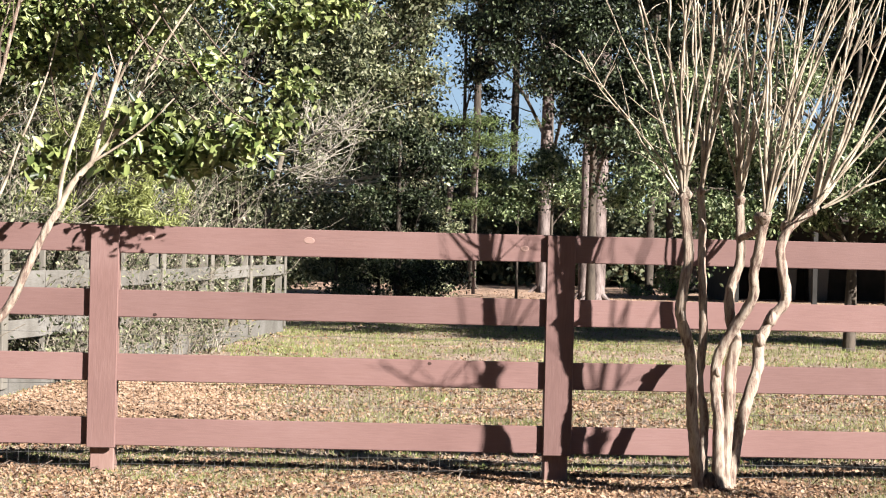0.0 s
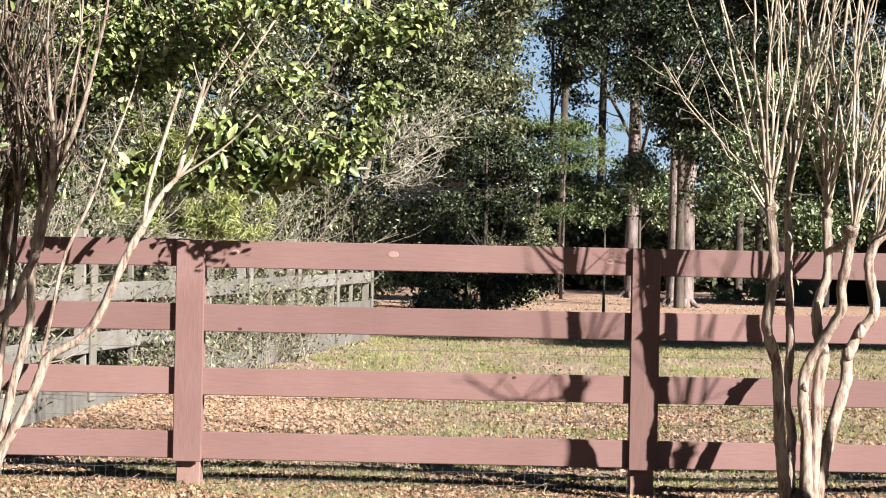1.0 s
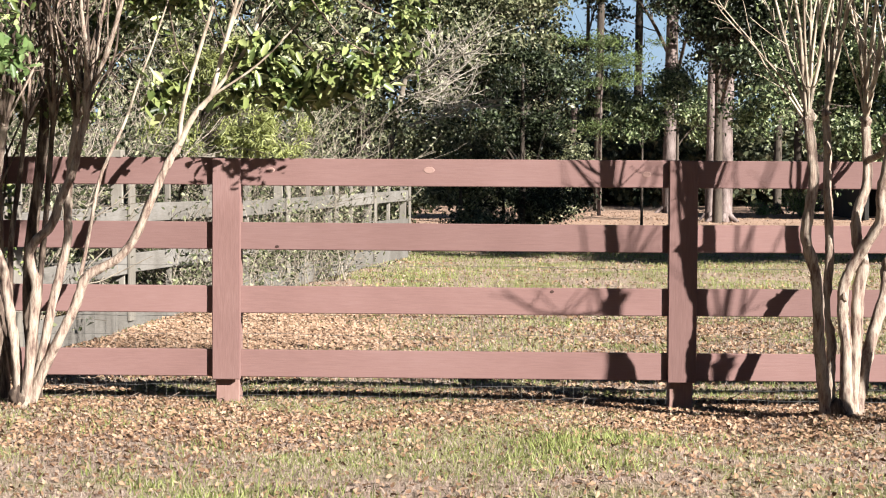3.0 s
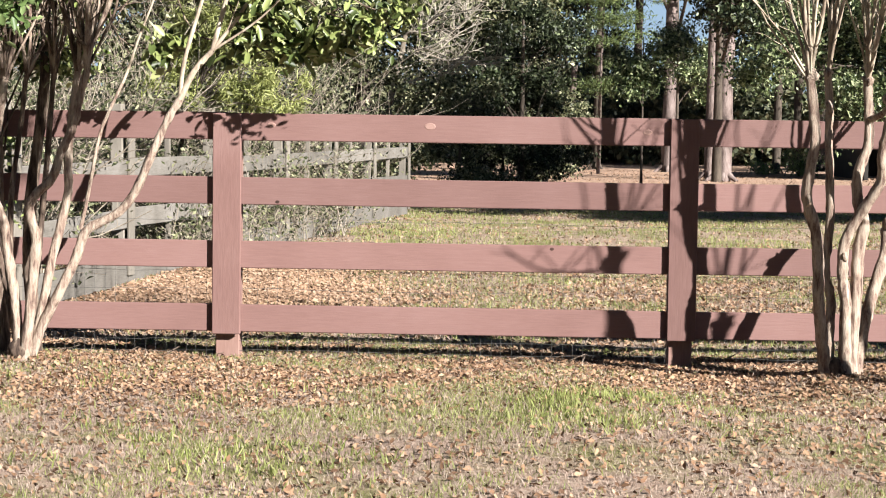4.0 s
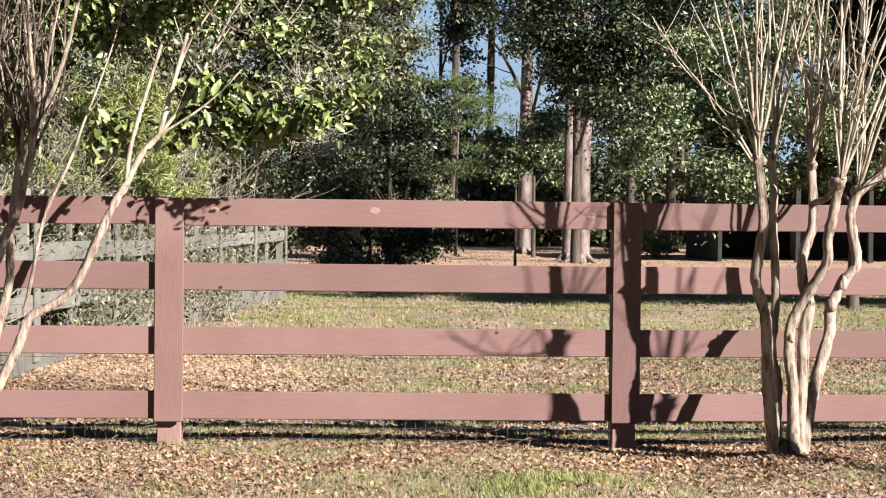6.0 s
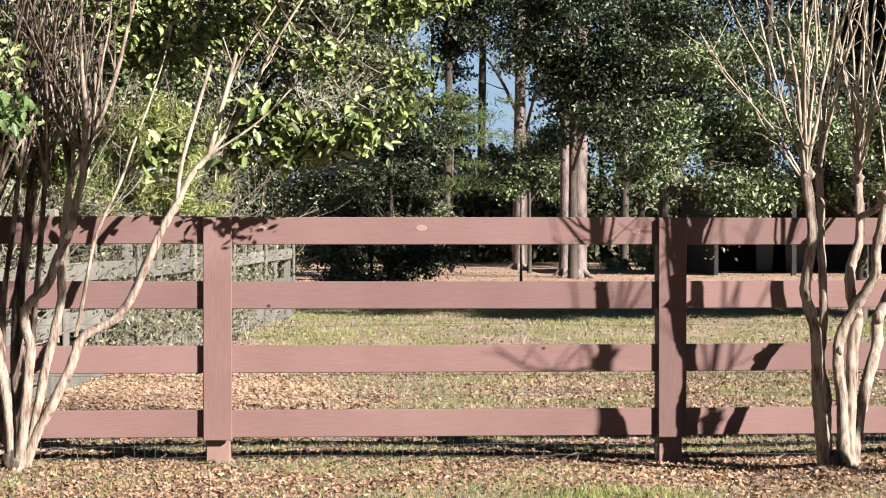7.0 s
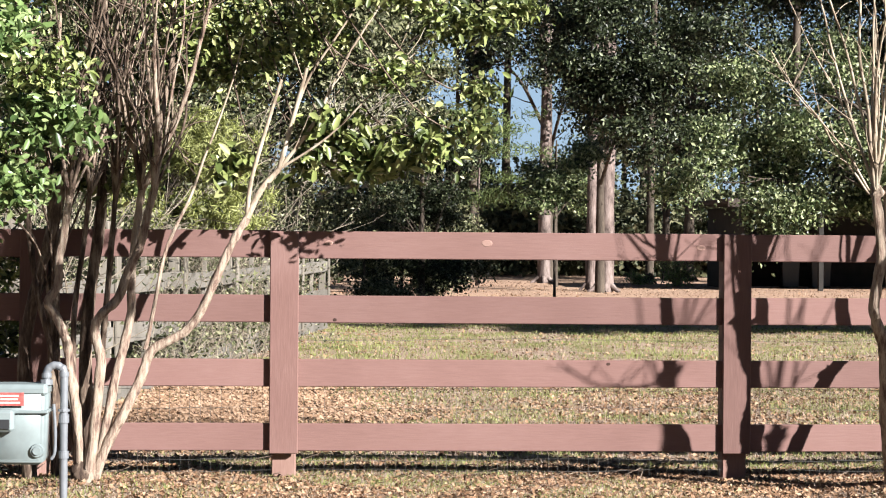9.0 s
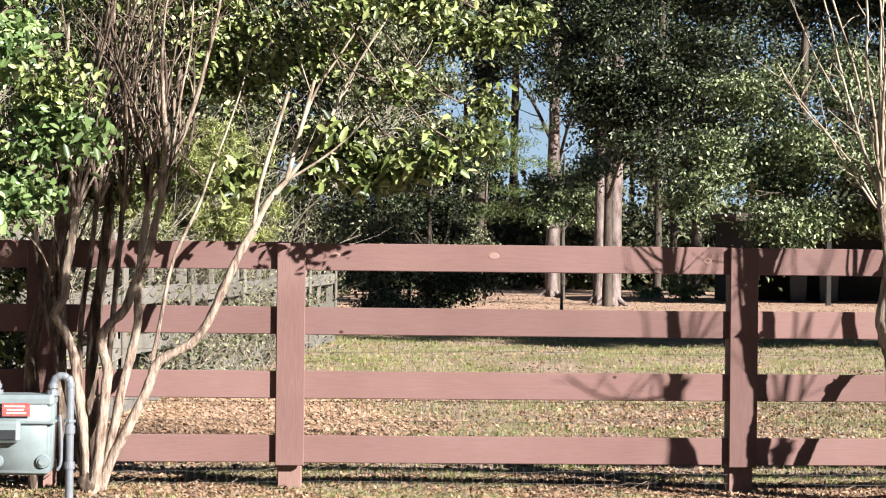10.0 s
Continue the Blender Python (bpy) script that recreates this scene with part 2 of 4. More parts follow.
def smooth_line(pts, per=4):
    """Catmull-Rom through the points."""
    p = [np.array(q, float) for q in pts]
    p = [2 * p[0] - p[1]] + p + [2 * p[-1] - p[-2]]
    out = []
    for a, b, c, d in zip(p, p[1:], p[2:], p[3:]):
        for t in np.linspace(0, 1, per, endpoint=False):
            out.append(0.5 * (2 * b + (c - a) * t + (2 * a - 5 * b + 4 * c - d) * t * t + (3 * b - a - 3 * c + d) * t**3))
    return out + [p[-2]]


def tube(lines, name, mat, sides=6, lump=0.0):
    """One mesh of tapering round limbs. lines: (points, start radius, end radius)."""
    vs, fs, base = [], [], 0
    for pts, r0, r1 in lines:
        pts = np.array(pts, float)
        n = len(pts)
        tan = np.gradient(pts, axis=0)
        tan /= np.linalg.norm(tan, axis=1, keepdims=True) + 1e-9
        # carry one side direction along the limb, so that it never twists
        side = np.cross(tan[0], (0.2, 1.0, 0.3) if abs(tan[0][1]) < 0.9 else (1.0, 0.2, 0.3))
        u = np.empty_like(pts)
        for k in range(n):
            side = side - (side @ tan[k]) * tan[k]
            side = side / (np.linalg.norm(side) + 1e-9)
            u[k] = side
        w = np.cross(tan, u)
        r = np.linspace(r0, r1, n) * (1 + 0.06 * np.sin(np.arange(n) * 1.9 + base))
        ang = np.arange(sides) * 2 * np.pi / sides
        if lump > 0.06:
            r = r * (1 + 0.4 * np.exp(-np.maximum(pts[:, 2], 0) / 0.07))
        r = r[:, None] * (1 + lump * np.sin(3 * ang[None] + 9 * pts[:, 2:3] + base) + lump * 0.7 * rng.normal(size=(n, sides)))
        ring = pts[:, None] + r[:, :, None] * (np.cos(ang)[None, :, None] * u[:, None] + np.sin(ang)[None, :, None] * w[:, None])
        vs.append(ring.reshape(-1, 3))
        i, j = np.meshgrid(np.arange(n - 1), np.arange(sides), indexing="ij")
        k = (j + 1) % sides
        fs.append(base + np.stack([i * sides + j, i * sides + k, (i + 1) * sides + k, (i + 1) * sides + j], -1).reshape(-1, 4))
        base += n * sides
    return raw_mesh(name, np.concatenate(vs), np.concatenate(fs), mat, True)


def whip(p, d, length, bend=0.35, wob=0.05, seg=7):
    """A shoot that starts along d and turns upward."""
    pts, p, d = [np.array(p, float)], np.array(p, float), np.array(d, float)
    for _ in range(seg):
        d = d / np.linalg.norm(d)
        d = d * (1 - bend / seg) + np.array([0, 0, bend / seg]) + np.array([rnd.gauss(0, wob) for _ in range(3)])
        p = p + d / np.linalg.norm(d) * length / seg
        pts.append(p)
    return pts


def side_twigs(line, count, length, spread=0.9, lift=0.4):
    """Short shoots that leave a limb."""
    out = []
    for _ in range(count):
        i = rnd.randint(1, len(line) - 2)
        along = line[i + 1] - line[i]
        along = along / np.linalg.norm(along)
        d = along * 0.6 + spread * np.array([rnd.gauss(0, 0.6), rnd.gauss(0, 0.6), rnd.gauss(0, 0.3) + lift])
        out.append(whip(line[i], d, length * rnd.uniform(0.4, 1.2), 0.2, 0.12, 5))
    return out


def leaves(name, at, size, mat, out=None, wide=0.5, up=0.3, droop=0.1, oval=False, face=0.9):
    """Folded leaf blades at the given places; out: the way each one tends to face."""
    at = np.asarray(at, float)
    n = len(at)
    nor = rng.normal(size=(n, 3))
    nor[:, 2] += up
    if out is not None:
        nor += face * out
    nor /= np.linalg.norm(nor, axis=1, keepdims=True)
    a = rng.normal(size=(n, 3))
    a[:, 2] -= droop
    a -= (a * nor).sum(1, keepdims=True) * nor
    a /= np.linalg.norm(a, axis=1, keepdims=True)
    b = np.cross(nor, a)
    ln = size * rng.uniform(0.6, 1.3, (n, 1))
    if oval:
        side, fold = b * ln * wide / 2, nor * ln * 0.09
        back, front = at - a * ln * 0.2, at + a * ln * 0.22
        v = np.stack([at - a * ln / 2, back + side * 0.85 + fold, front + side * 0.9 + fold * 0.8, at + a * ln / 2 - fold, front - side * 0.9 + fold * 0.8, back - side * 0.85 + fold], 1)
        q = np.arange(n)[:, None] * 6
        f = np.concatenate([q + [0, 1, 2, 3], q + [0, 3, 4, 5]], 1).reshape(-1, 4)
    else:
        mid, fold = at - a * ln * 0.08, nor * ln * 0.10
        v = np.stack([at - a * ln / 2, mid + b * ln * wide / 2 + fold, at + a * ln / 2, mid - b * ln * wide / 2 + fold], 1)
        q = np.arange(n)[:, None] * 4
        f = np.concatenate([q + [0, 1, 2], q + [0, 2, 3]], 1).reshape(-1, 3)
    return raw_mesh(name, v.reshape(-1, 3), f, mat)


def clumps(centre, radii, count, per, spread, hollow=0.45, boughs=False):
    """Leaf places in many small clumps through a crown, most of them near its outside, and the way out."""
    few = max(6, count // 11) if boughs else count
    c = rng.normal(size=(few, 3))
    c /= np.linalg.norm(c, axis=1, keepdims=True)
    c *= rng.uniform(hollow, 1.0, (few, 1)) ** 0.7 * rng.uniform(0.8, 1.12, (few, 1))
    if boughs:
        c = c[rng.integers(0, few, count)] + rng.normal(size=(count, 3)) * [0.12, 0.12, 0.08]
    own = spread * rng.uniform(0.5, 1.4, (count, 1, 1))
    around = rng.normal(size=(count, per, 3)) * [1, 1, 0.6]
    p = (c * radii)[:, None] + own * around
    # a leaf faces away from its clump's heart as much as from the crown's
    out = p / (np.linalg.norm(p, axis=2, keepdims=True) + 1e-6) + 0.7 * around + [0, 0, 0.3]
    out = out / (np.linalg.norm(out, axis=2, keepdims=True) + 1e-6)
    return (p + centre).reshape(-1, 3), out.reshape(-1, 3)


# ---- ground ----
def ground_z(x, y):
    """The lawn's height: low swells, and a small mound round the foot of each myrtle."""
    z = 0.012 * np.sin(x * 1.7 + y * 0.6) + 0.012 * np.sin(y * 1.3 - x * 0.9) - 0.02
    for mx, my in ((3.17, -0.70), (-0.99, -0.47)):
        z = z + 0.055 * np.exp(-((x - mx) ** 2 + (y - my) ** 2) / 0.12)
    return z


def build_ground():
    def lines(lo, hi, step, far):
        return np.concatenate([[-far, -far / 3, lo - 40], np.arange(lo, hi, step), [hi + 40, far / 3, far]])
    xs, ys = lines(-14, 24, 0.2, 900), lines(-14, 80, 0.25, 900)
    x, y = np.meshgrid(xs, ys, indexing="ij")
    z = ground_z(x, y)
    n = len(ys)
    i, j = np.meshgrid(np.arange(len(xs) - 1), np.arange(n - 1), indexing="ij")
    f = np.stack([i * n + j, (i + 1) * n + j, (i + 1) * n + j + 1, i * n + j + 1], -1).reshape(-1, 4)
    ob = put("ground", raw_mesh("ground", np.stack([x, y, z], -1).reshape(-1, 3), f, ground_material(), True))
    tagged(ob, "lawn of dormant tan grass under fallen leaves", "ground", "", "structure")


build_ground()
back_wall = part("wall_south", box_bm(38, 0.25, 6.5, 0, (-11, -17, 3.2)), plain("brown_brick_wall", (0.20, 0.13, 0.10), 0.9, 0.0, 0.3, 6))
tagged(back_wall, "plain brown house wall behind the lawn", "wall", "", "structure")


# ---- red-brown board fence ----
RAIL_Z = (0.195, 0.5375, 0.88, 1.222)
POSTS = (-6.20, -3.76, -1.32, 0.0, 2.44, 4.88, 7.32)


def build_front_fence():
    fence = thing("board_fence", "red-brown painted four-board wooden fence on leafy lawn", "fence")
    post = box_bm(0.13, 0.13, 1.30, 0.006)
    mesh_post = bpy.data.meshes.new("post")
    post.to_mesh(mesh_post)
    post.free()
    mesh_post.materials.append(PALE_WOOD)
    cover = box_bm(0.153, 0.032, 1.185, 0.004)
    mesh_cover = bpy.data.meshes.new("cover_board")
    cover.to_mesh(mesh_cover)
    cover.free()
    mesh_cover.materials.append(RED_WOOD_UP)
    for k, x in enumerate(POSTS):
        p = put("post", mesh_post, fence, "square post, paint worn pale at its foot")
        p.location = (x, 0.028 + 0.065, 0.62)
        c = put("cover_board", mesh_cover, fence)
        c.location = (x, -0.016 - 0.001, 0.122 - 0.010 + 1.185 / 2)
        c.rotation_euler = (0, radians(rnd.uniform(-0.25, 0.25)), 0)
    for k, (a, b) in enumerate(zip(POSTS, POSTS[1:])):
        for r, z in enumerate(RAIL_Z):
            length = b - a - 0.006
            bm = box_bm(length, 0.026, 0.147, 0.004)
            for v in bm.verts:
                v.co.z += 0.0025 * math.sin(v.co.x * 2.1 + r + k)
            rail = part("rail", bm, RED_WOOD, fence)
            rail.location = ((a + b) / 2, 0.0135, z + rnd.uniform(-0.003, 0.003) + (0.006 if a < -1 else 0))
            rail.rotation_euler = (0, radians(rnd.uniform(-0.12, 0.12)), 0)
            if a == 0.0:
                spots = {0: (), 1: ((1.745, 0.055, 1),), 2: ((0.27, -0.055, 1),), 3: ((1.084, 0.015, 0), (2.245, 0.0, 0), (0.235, 0.01, 0))}
                for sx, sz, dark in spots[r]:
                    kb = bmesh.new()
                    bmesh.ops.create_cone(kb, cap_ends=True, segments=14, radius1=1, radius2=0.8, depth=1, matrix=Matrix.Rotation(radians(90), 4, "X"))
                    size = 0.012 if dark else rnd.uniform(0.017, 0.03)
                    for v in kb.verts:
                        v.co = Vector((v.co.x * size * (1 if dark else 1.25), v.co.y * 0.003, v.co.z * size * 0.75))
                    knot = part("knot", kb, DARK_KNOT if dark else KNOT, rail, "dark knot" if dark else "bare pale knot")
                    knot.location = (sx - (a + b) / 2, -0.0135, sz)
    # welded wire stapled behind the boards
    lines = []
    for x in np.arange(-6, 7.2, 0.055):
        sway = rnd.uniform(-0.006, 0.006)
        lines.append(([(x, 0.034, -0.01), (x + sway, 0.036, 0.06), (x, 0.034, 0.13), (x + sway, 0.034, 0.6)], 0.0007, 0.0007))
    for z in (0.015, 0.07, 0.16, 0.25, 0.35, 0.45, 0.6, 0.72):
        lines.append(([(x, 0.0365, z + 0.006 * math.sin(x * 3 + z * 40) + rnd.uniform(-0.004, 0.004)) for x in np.arange(-6, 7.3, 0.11)], 0.0011, 0.0011))
    put("wire_mesh", tube(lines, "wire_mesh", WIRE, 4), fence, "thin galvanised wire mesh", "stuff")


build_front_fence()


# ---- grey fence that runs away from the red one ----
def build_grey_fence():
    fence = thing("paddock_fence", "weathered grey unpainted board fence in undergrowth", "fence")
    def at(y):
        return -1.72 + 0.122 * (y - 2.2)
    ys = (2.2, 4.6, 7.2, 9.9, 12.4, 14.9, 17.6)
    turn = math.atan2(-0.122, 1)
    for y in ys:
        p = part("post", box_bm(0.10, 0.10, 1.42, 0.006), GREY_WOOD_UP, fence)
        p.location, p.rotation_euler = (at(y) - 0.07, y, 0.68), (0, radians(rnd.uniform(-1.5, 1.5)), turn)
        c = part("cover_board", box_bm(0.02, 0.14, 1.25, 0.003), GREY_WOOD_UP, fence)
        c.location, c.rotation_euler = (at(y) + 0.026, y, 0.68), (0, 0, turn)
    for a, b in zip(ys, ys[1:]):
        for k, z in enumerate((0.10, 0.50, 0.88, 1.24)):
            ln = math.hypot(b - a, at(b) - at(a)) - 0.006
            r = part("rail", box_bm(0.024, ln, 0.15 if k else 0.22, 0.004), GREY_WOOD, fence)
            r.location = (at((a + b) / 2), (a + b) / 2, z + rnd.uniform(-0.015, 0.015))
            r.rotation_euler = (radians(rnd.uniform(-0.5, 0.5)), 0, turn)
    # slim stakes between the posts
    for y in (5.8, 8.4, 11.1, 13.6, 16.2):
        p = part("stake", box_bm(0.045, 0.05, 1.30, 0.004), GREY_WOOD_UP, fence)
        p.location, p.rotation_euler = (at(y) - 0.04, y, 0.62), (0, radians(rnd.uniform(-2, 2)), turn)


build_grey_fence()


# ---- bare crape myrtle in front of the fence ----
def root_crown(tree, x, y, r, h):
    """The lumpy foot from which the stems rise."""
    bm = bmesh.new()
    bmesh.ops.create_icosphere(bm, subdivisions=3, radius=1)
    for v in bm.verts:
        k = 1 + 0.45 * noise.noise(v.co * 2.3 + Vector((x, y, 0)))
        v.co = Vector((v.co.x * r * k, v.co.y * r * 0.8 * k, v.co.z * h * k))
    # dark bark stands in for the shadow between the stems
    part("root_crown", bm, BROWN_TWIG, tree, "", True).location = (x, y, float(ground_z(x, y)) + h * 0.3)


def build_right_myrtle():
    tree = thing("crape_myrtle", "bare multi-stemmed crape myrtle with smooth cream bark", "tree", group="crape myrtles by the fence")
    stems = [
        ([(3.10, -0.70, -0.05), (3.09, -0.70, 0.06), (3.07, -0.72, 0.22), (3.04, -0.75, 0.40), (3.03, -0.78, 0.58), (3.01, -0.81, 0.75), (2.96, -0.83, 0.91), (2.97, -0.84, 1.05), (2.99, -0.84, 1.19), (2.98, -0.84, 1.33), (2.96, -0.84, 1.50)], 0.031, 0.024),
        ([(3.12, -0.68, -0.05), (3.12, -0.66, 0.07), (3.12, -0.64, 0.23), (3.13, -0.60, 0.39), (3.10, -0.585, 0.53), (3.11, -0.585, 0.68), (3.12, -0.585, 0.82), (3.11, -0.585, 1.02), (3.10, -0.585, 1.19), (3.10, -0.585, 1.37), (3.09, -0.585, 1.52)], 0.026, 0.019),
        ([(3.21, -0.69, -0.05), (3.22, -0.68, 0.06), (3.235, -0.66, 0.29), (3.245, -0.65, 0.48), (3.25, -0.65, 0.64), (3.275, -0.65, 0.78), (3.245, -0.65, 0.89), (3.235, -0.65, 1.00), (3.255, -0.65, 1.09), (3.285, -0.65, 1.18), (3.285, -0.65, 1.31), (3.275, -0.65, 1.49)], 0.035, 0.022),
        ([(3.19, -0.71, -0.05), (3.19, -0.71, 0.07), (3.19, -0.69, 0.25), (3.19, -0.67, 0.39), (3.175, -0.65, 0.53), (3.175, -0.66, 0.66), (3.21, -0.68, 0.77), (3.28, -0.72, 0.89), (3.335, -0.76, 1.01), (3.325, -0.80, 1.13), (3.345, -0.84, 1.27), (3.36, -0.87, 1.40)], 0.031, 0.024),
        ([(3.23, -0.68, -0.05), (3.25, -0.66, 0.06), (3.30, -0.61, 0.28), (3.35, -0.57, 0.46), (3.41, -0.53, 0.64), (3.425, -0.50, 0.76), (3.49, -0.48, 0.89), (3.565, -0.47, 0.99), (3.54, -0.47, 1.15), (3.53, -0.47, 1.26), (3.58, -0.47, 1.37), (3.69, -0.47, 1.45)], 0.034, 0.023),
    ]
    for pts, r0, r1 in stems:
        line = smooth_line(pts, 5)
        put("stem", tube([(line, r0, r1)], "stem", MYRTLE, 12, 0.08), tree)
    root_crown(tree, 3.17, -0.69, 0.075, 0.07)
    # burls and the stubs of pruned limbs
    for x, y, z, r in ((2.965, -0.84, 0.90, 0.020), (3.42, -0.51, 0.78, 0.027), (3.485, -0.49, 0.89, 0.025), (3.095, -0.62, 1.36, 0.020), (3.275, -0.65, 0.79, 0.018), (3.18, -0.66, 0.62, 0.017), (3.56, -0.47, 1.0, 0.018)):
        bm = bmesh.new()
        bmesh.ops.create_icosphere(bm, subdivisions=2, radius=r)
        for v in bm.verts:
            v.co *= 1 + 0.9 * noise.noise(v.co * 45 + Vector((x * 7, y, z * 5)))
            v.co.z *= 1.5
        part("burl", bm, MYRTLE, tree, "knotty burl on a stem", True).location = (x, y - 0.012, z)
    # swollen pruning knuckles
    knuckles = [(2.96, -0.84, 1.51, 0.031), (3.085, -0.62, 1.53, 0.026), (3.275, -0.65, 1.50, 0.030), (3.36, -0.87, 1.41, 0.034), (3.69, -0.47, 1.46, 0.029), (3.56, -0.47, 1.38, 0.030)]
    for x, y, z, r in knuckles:
        bm = bmesh.new()
        bmesh.ops.create_icosphere(bm, subdivisions=2, radius=r)
        for v in bm.verts:
            v.co *= 0.92 + 1.1 * noise.noise(v.co * 34 + Vector((x * 9, y, z)))
        k = part("knuckle", bm, MYRTLE, tree, "swollen pruning scar", True)
        k.location = (x, y, z)
    # one side limb between the middle stems
    put("limb", tube([(smooth_line([(3.285, -0.65, 1.30), (3.33, -0.76, 1.33), (3.36, -0.86, 1.40)], 4), 0.017, 0.016)], "limb", MYRTLE, 8), tree)
    fans = [(0, 10, -0.24, 0.10), (1, 6, -0.08, 0.16), (2, 10, -0.12, 0.22), (3, 12, -0.04, 0.36), (4, 10, 0.20, 0.75), (5, 6, 0.0, 0.34)]
    shoots, twigs = [], []
    for k, n, lo, hi in fans:
        x, y, z, r = knuckles[k]
        for i in range(n):
            lean = lo + (hi - lo) * (i + rnd.uniform(0.1, 0.9)) / n
            d = (lean, rnd.gauss(0, 0.16), 1.0)
            start = (x + lean * r, y + rnd.uniform(-r, r) * 0.7, z + r * 0.3)
            line = whip(start, d, rnd.uniform(1.3, 2.1), 0.2, 0.062, 13)
            shoots.append((smooth_line(line, 2), rnd.uniform(0.005, 0.0105), 0.0026))
            twigs += [(t, 0.0034, 0.0014) for t in side_twigs(line, rnd.randint(4, 8), 0.26, 0.8, 0.35)]
    # low wispy outer shoots
    for x0, z0, dx in ((2.96, 1.52, -0.75), (2.96, 1.50, -0.95), (3.68, 1.46, 1.1), (3.69, 1.46, 1.6)):
        line = whip((x0, -0.72, z0), (dx, -0.1, 0.75), 0.9, 0.5, 0.12, 8)
        shoots.append((line, 0.006, 0.002))
        twigs += [(t, 0.0026, 0.001) for t in side_twigs(line, 7, 0.25, 1.0, 0.2)]
    for one in shoots:
        put("shoot", tube([one], "shoot", MYRTLE_TWIG, 6), tree)
    put("twig_mass", tube(twigs, "twigs", MYRTLE_TWIG, 4), tree, "fine bare twigs", "stuff")


build_right_myrtle()


def build_side_myrtle():
    """The next myrtle of the row; its shadow falls on the fence."""
    tree = thing("crape_myrtle", "bare crape myrtle farther along the lawn's edge", "tree", group="crape myrtles by the fence")
    ends = [((4.40, -2.15, 2.00), 0.030), ((4.92, -2.10, 1.62), 0.032), ((4.62, -2.35, 1.90), 0.026)]
    shoots, twigs = [], []
    for k, ((x, y, z), r) in enumerate(ends):
        fx = 4.85 + 0.05 * (k - 1.5)
        way = [(fx, -2.1, -0.05), (fx + 0.02, -2.1, 0.4), (fx * 0.6 + x * 0.4 + 0.03, y * 0.5 - 1.05, z * 0.5), (x * 0.85 + fx * 0.15 - 0.03, y, z * 0.8), (x, y, z)]
        put("stem", tube([(smooth_line(way, 7), r + 0.006, r)], "stem", MYRTLE, 12, 0.08), tree)
        bm = bmesh.new()
        bmesh.ops.create_icosphere(bm, subdivisions=2, radius=r * 1.5)
        for v in bm.verts:
            v.co *= 1 + 0.8 * noise.noise(v.co * 30 + Vector((x, y, z)))
        part("knuckle", bm, MYRTLE, tree, "swollen pruning scar", True).location = (x, y, z)
        for i in range((3, 6, 3)[k]):
            line = whip((x, y, z), (rnd.uniform(0.0, 0.45), rnd.gauss(0, 0.2), 1.0), rnd.uniform(1.1, 1.8), 0.2, 0.09, 11)
            shoots.append((smooth_line(line, 2), rnd.uniform(0.005, 0.011), 0.0025))
            twigs += [(t, 0.003, 0.0012) for t in side_twigs(line, 3, 0.3, 0.8, 0.3)]
    # a drooping limb and its forks
    limb = smooth_line([(4.40, -2.15, 1.97), (4.22, -2.15, 1.93), (4.05, -2.2, 1.98), (3.85, -2.2, 2.10)], 4)
    shoots.append((limb, 0.012, 0.004))
    twigs += [(t, 0.004, 0.0015) for t in side_twigs(limb, 9, 0.3, 1.0, 0.2)]
    root_crown(tree, 4.85, -2.1, 0.09, 0.08)
    for one in shoots:
        put("shoot", tube([one], "shoot", MYRTLE_TWIG, 6), tree)
    put("twig_mass", tube(twigs, "twigs", MYRTLE_TWIG, 4), tree, "fine bare twigs", "stuff")


build_side_myrtle()


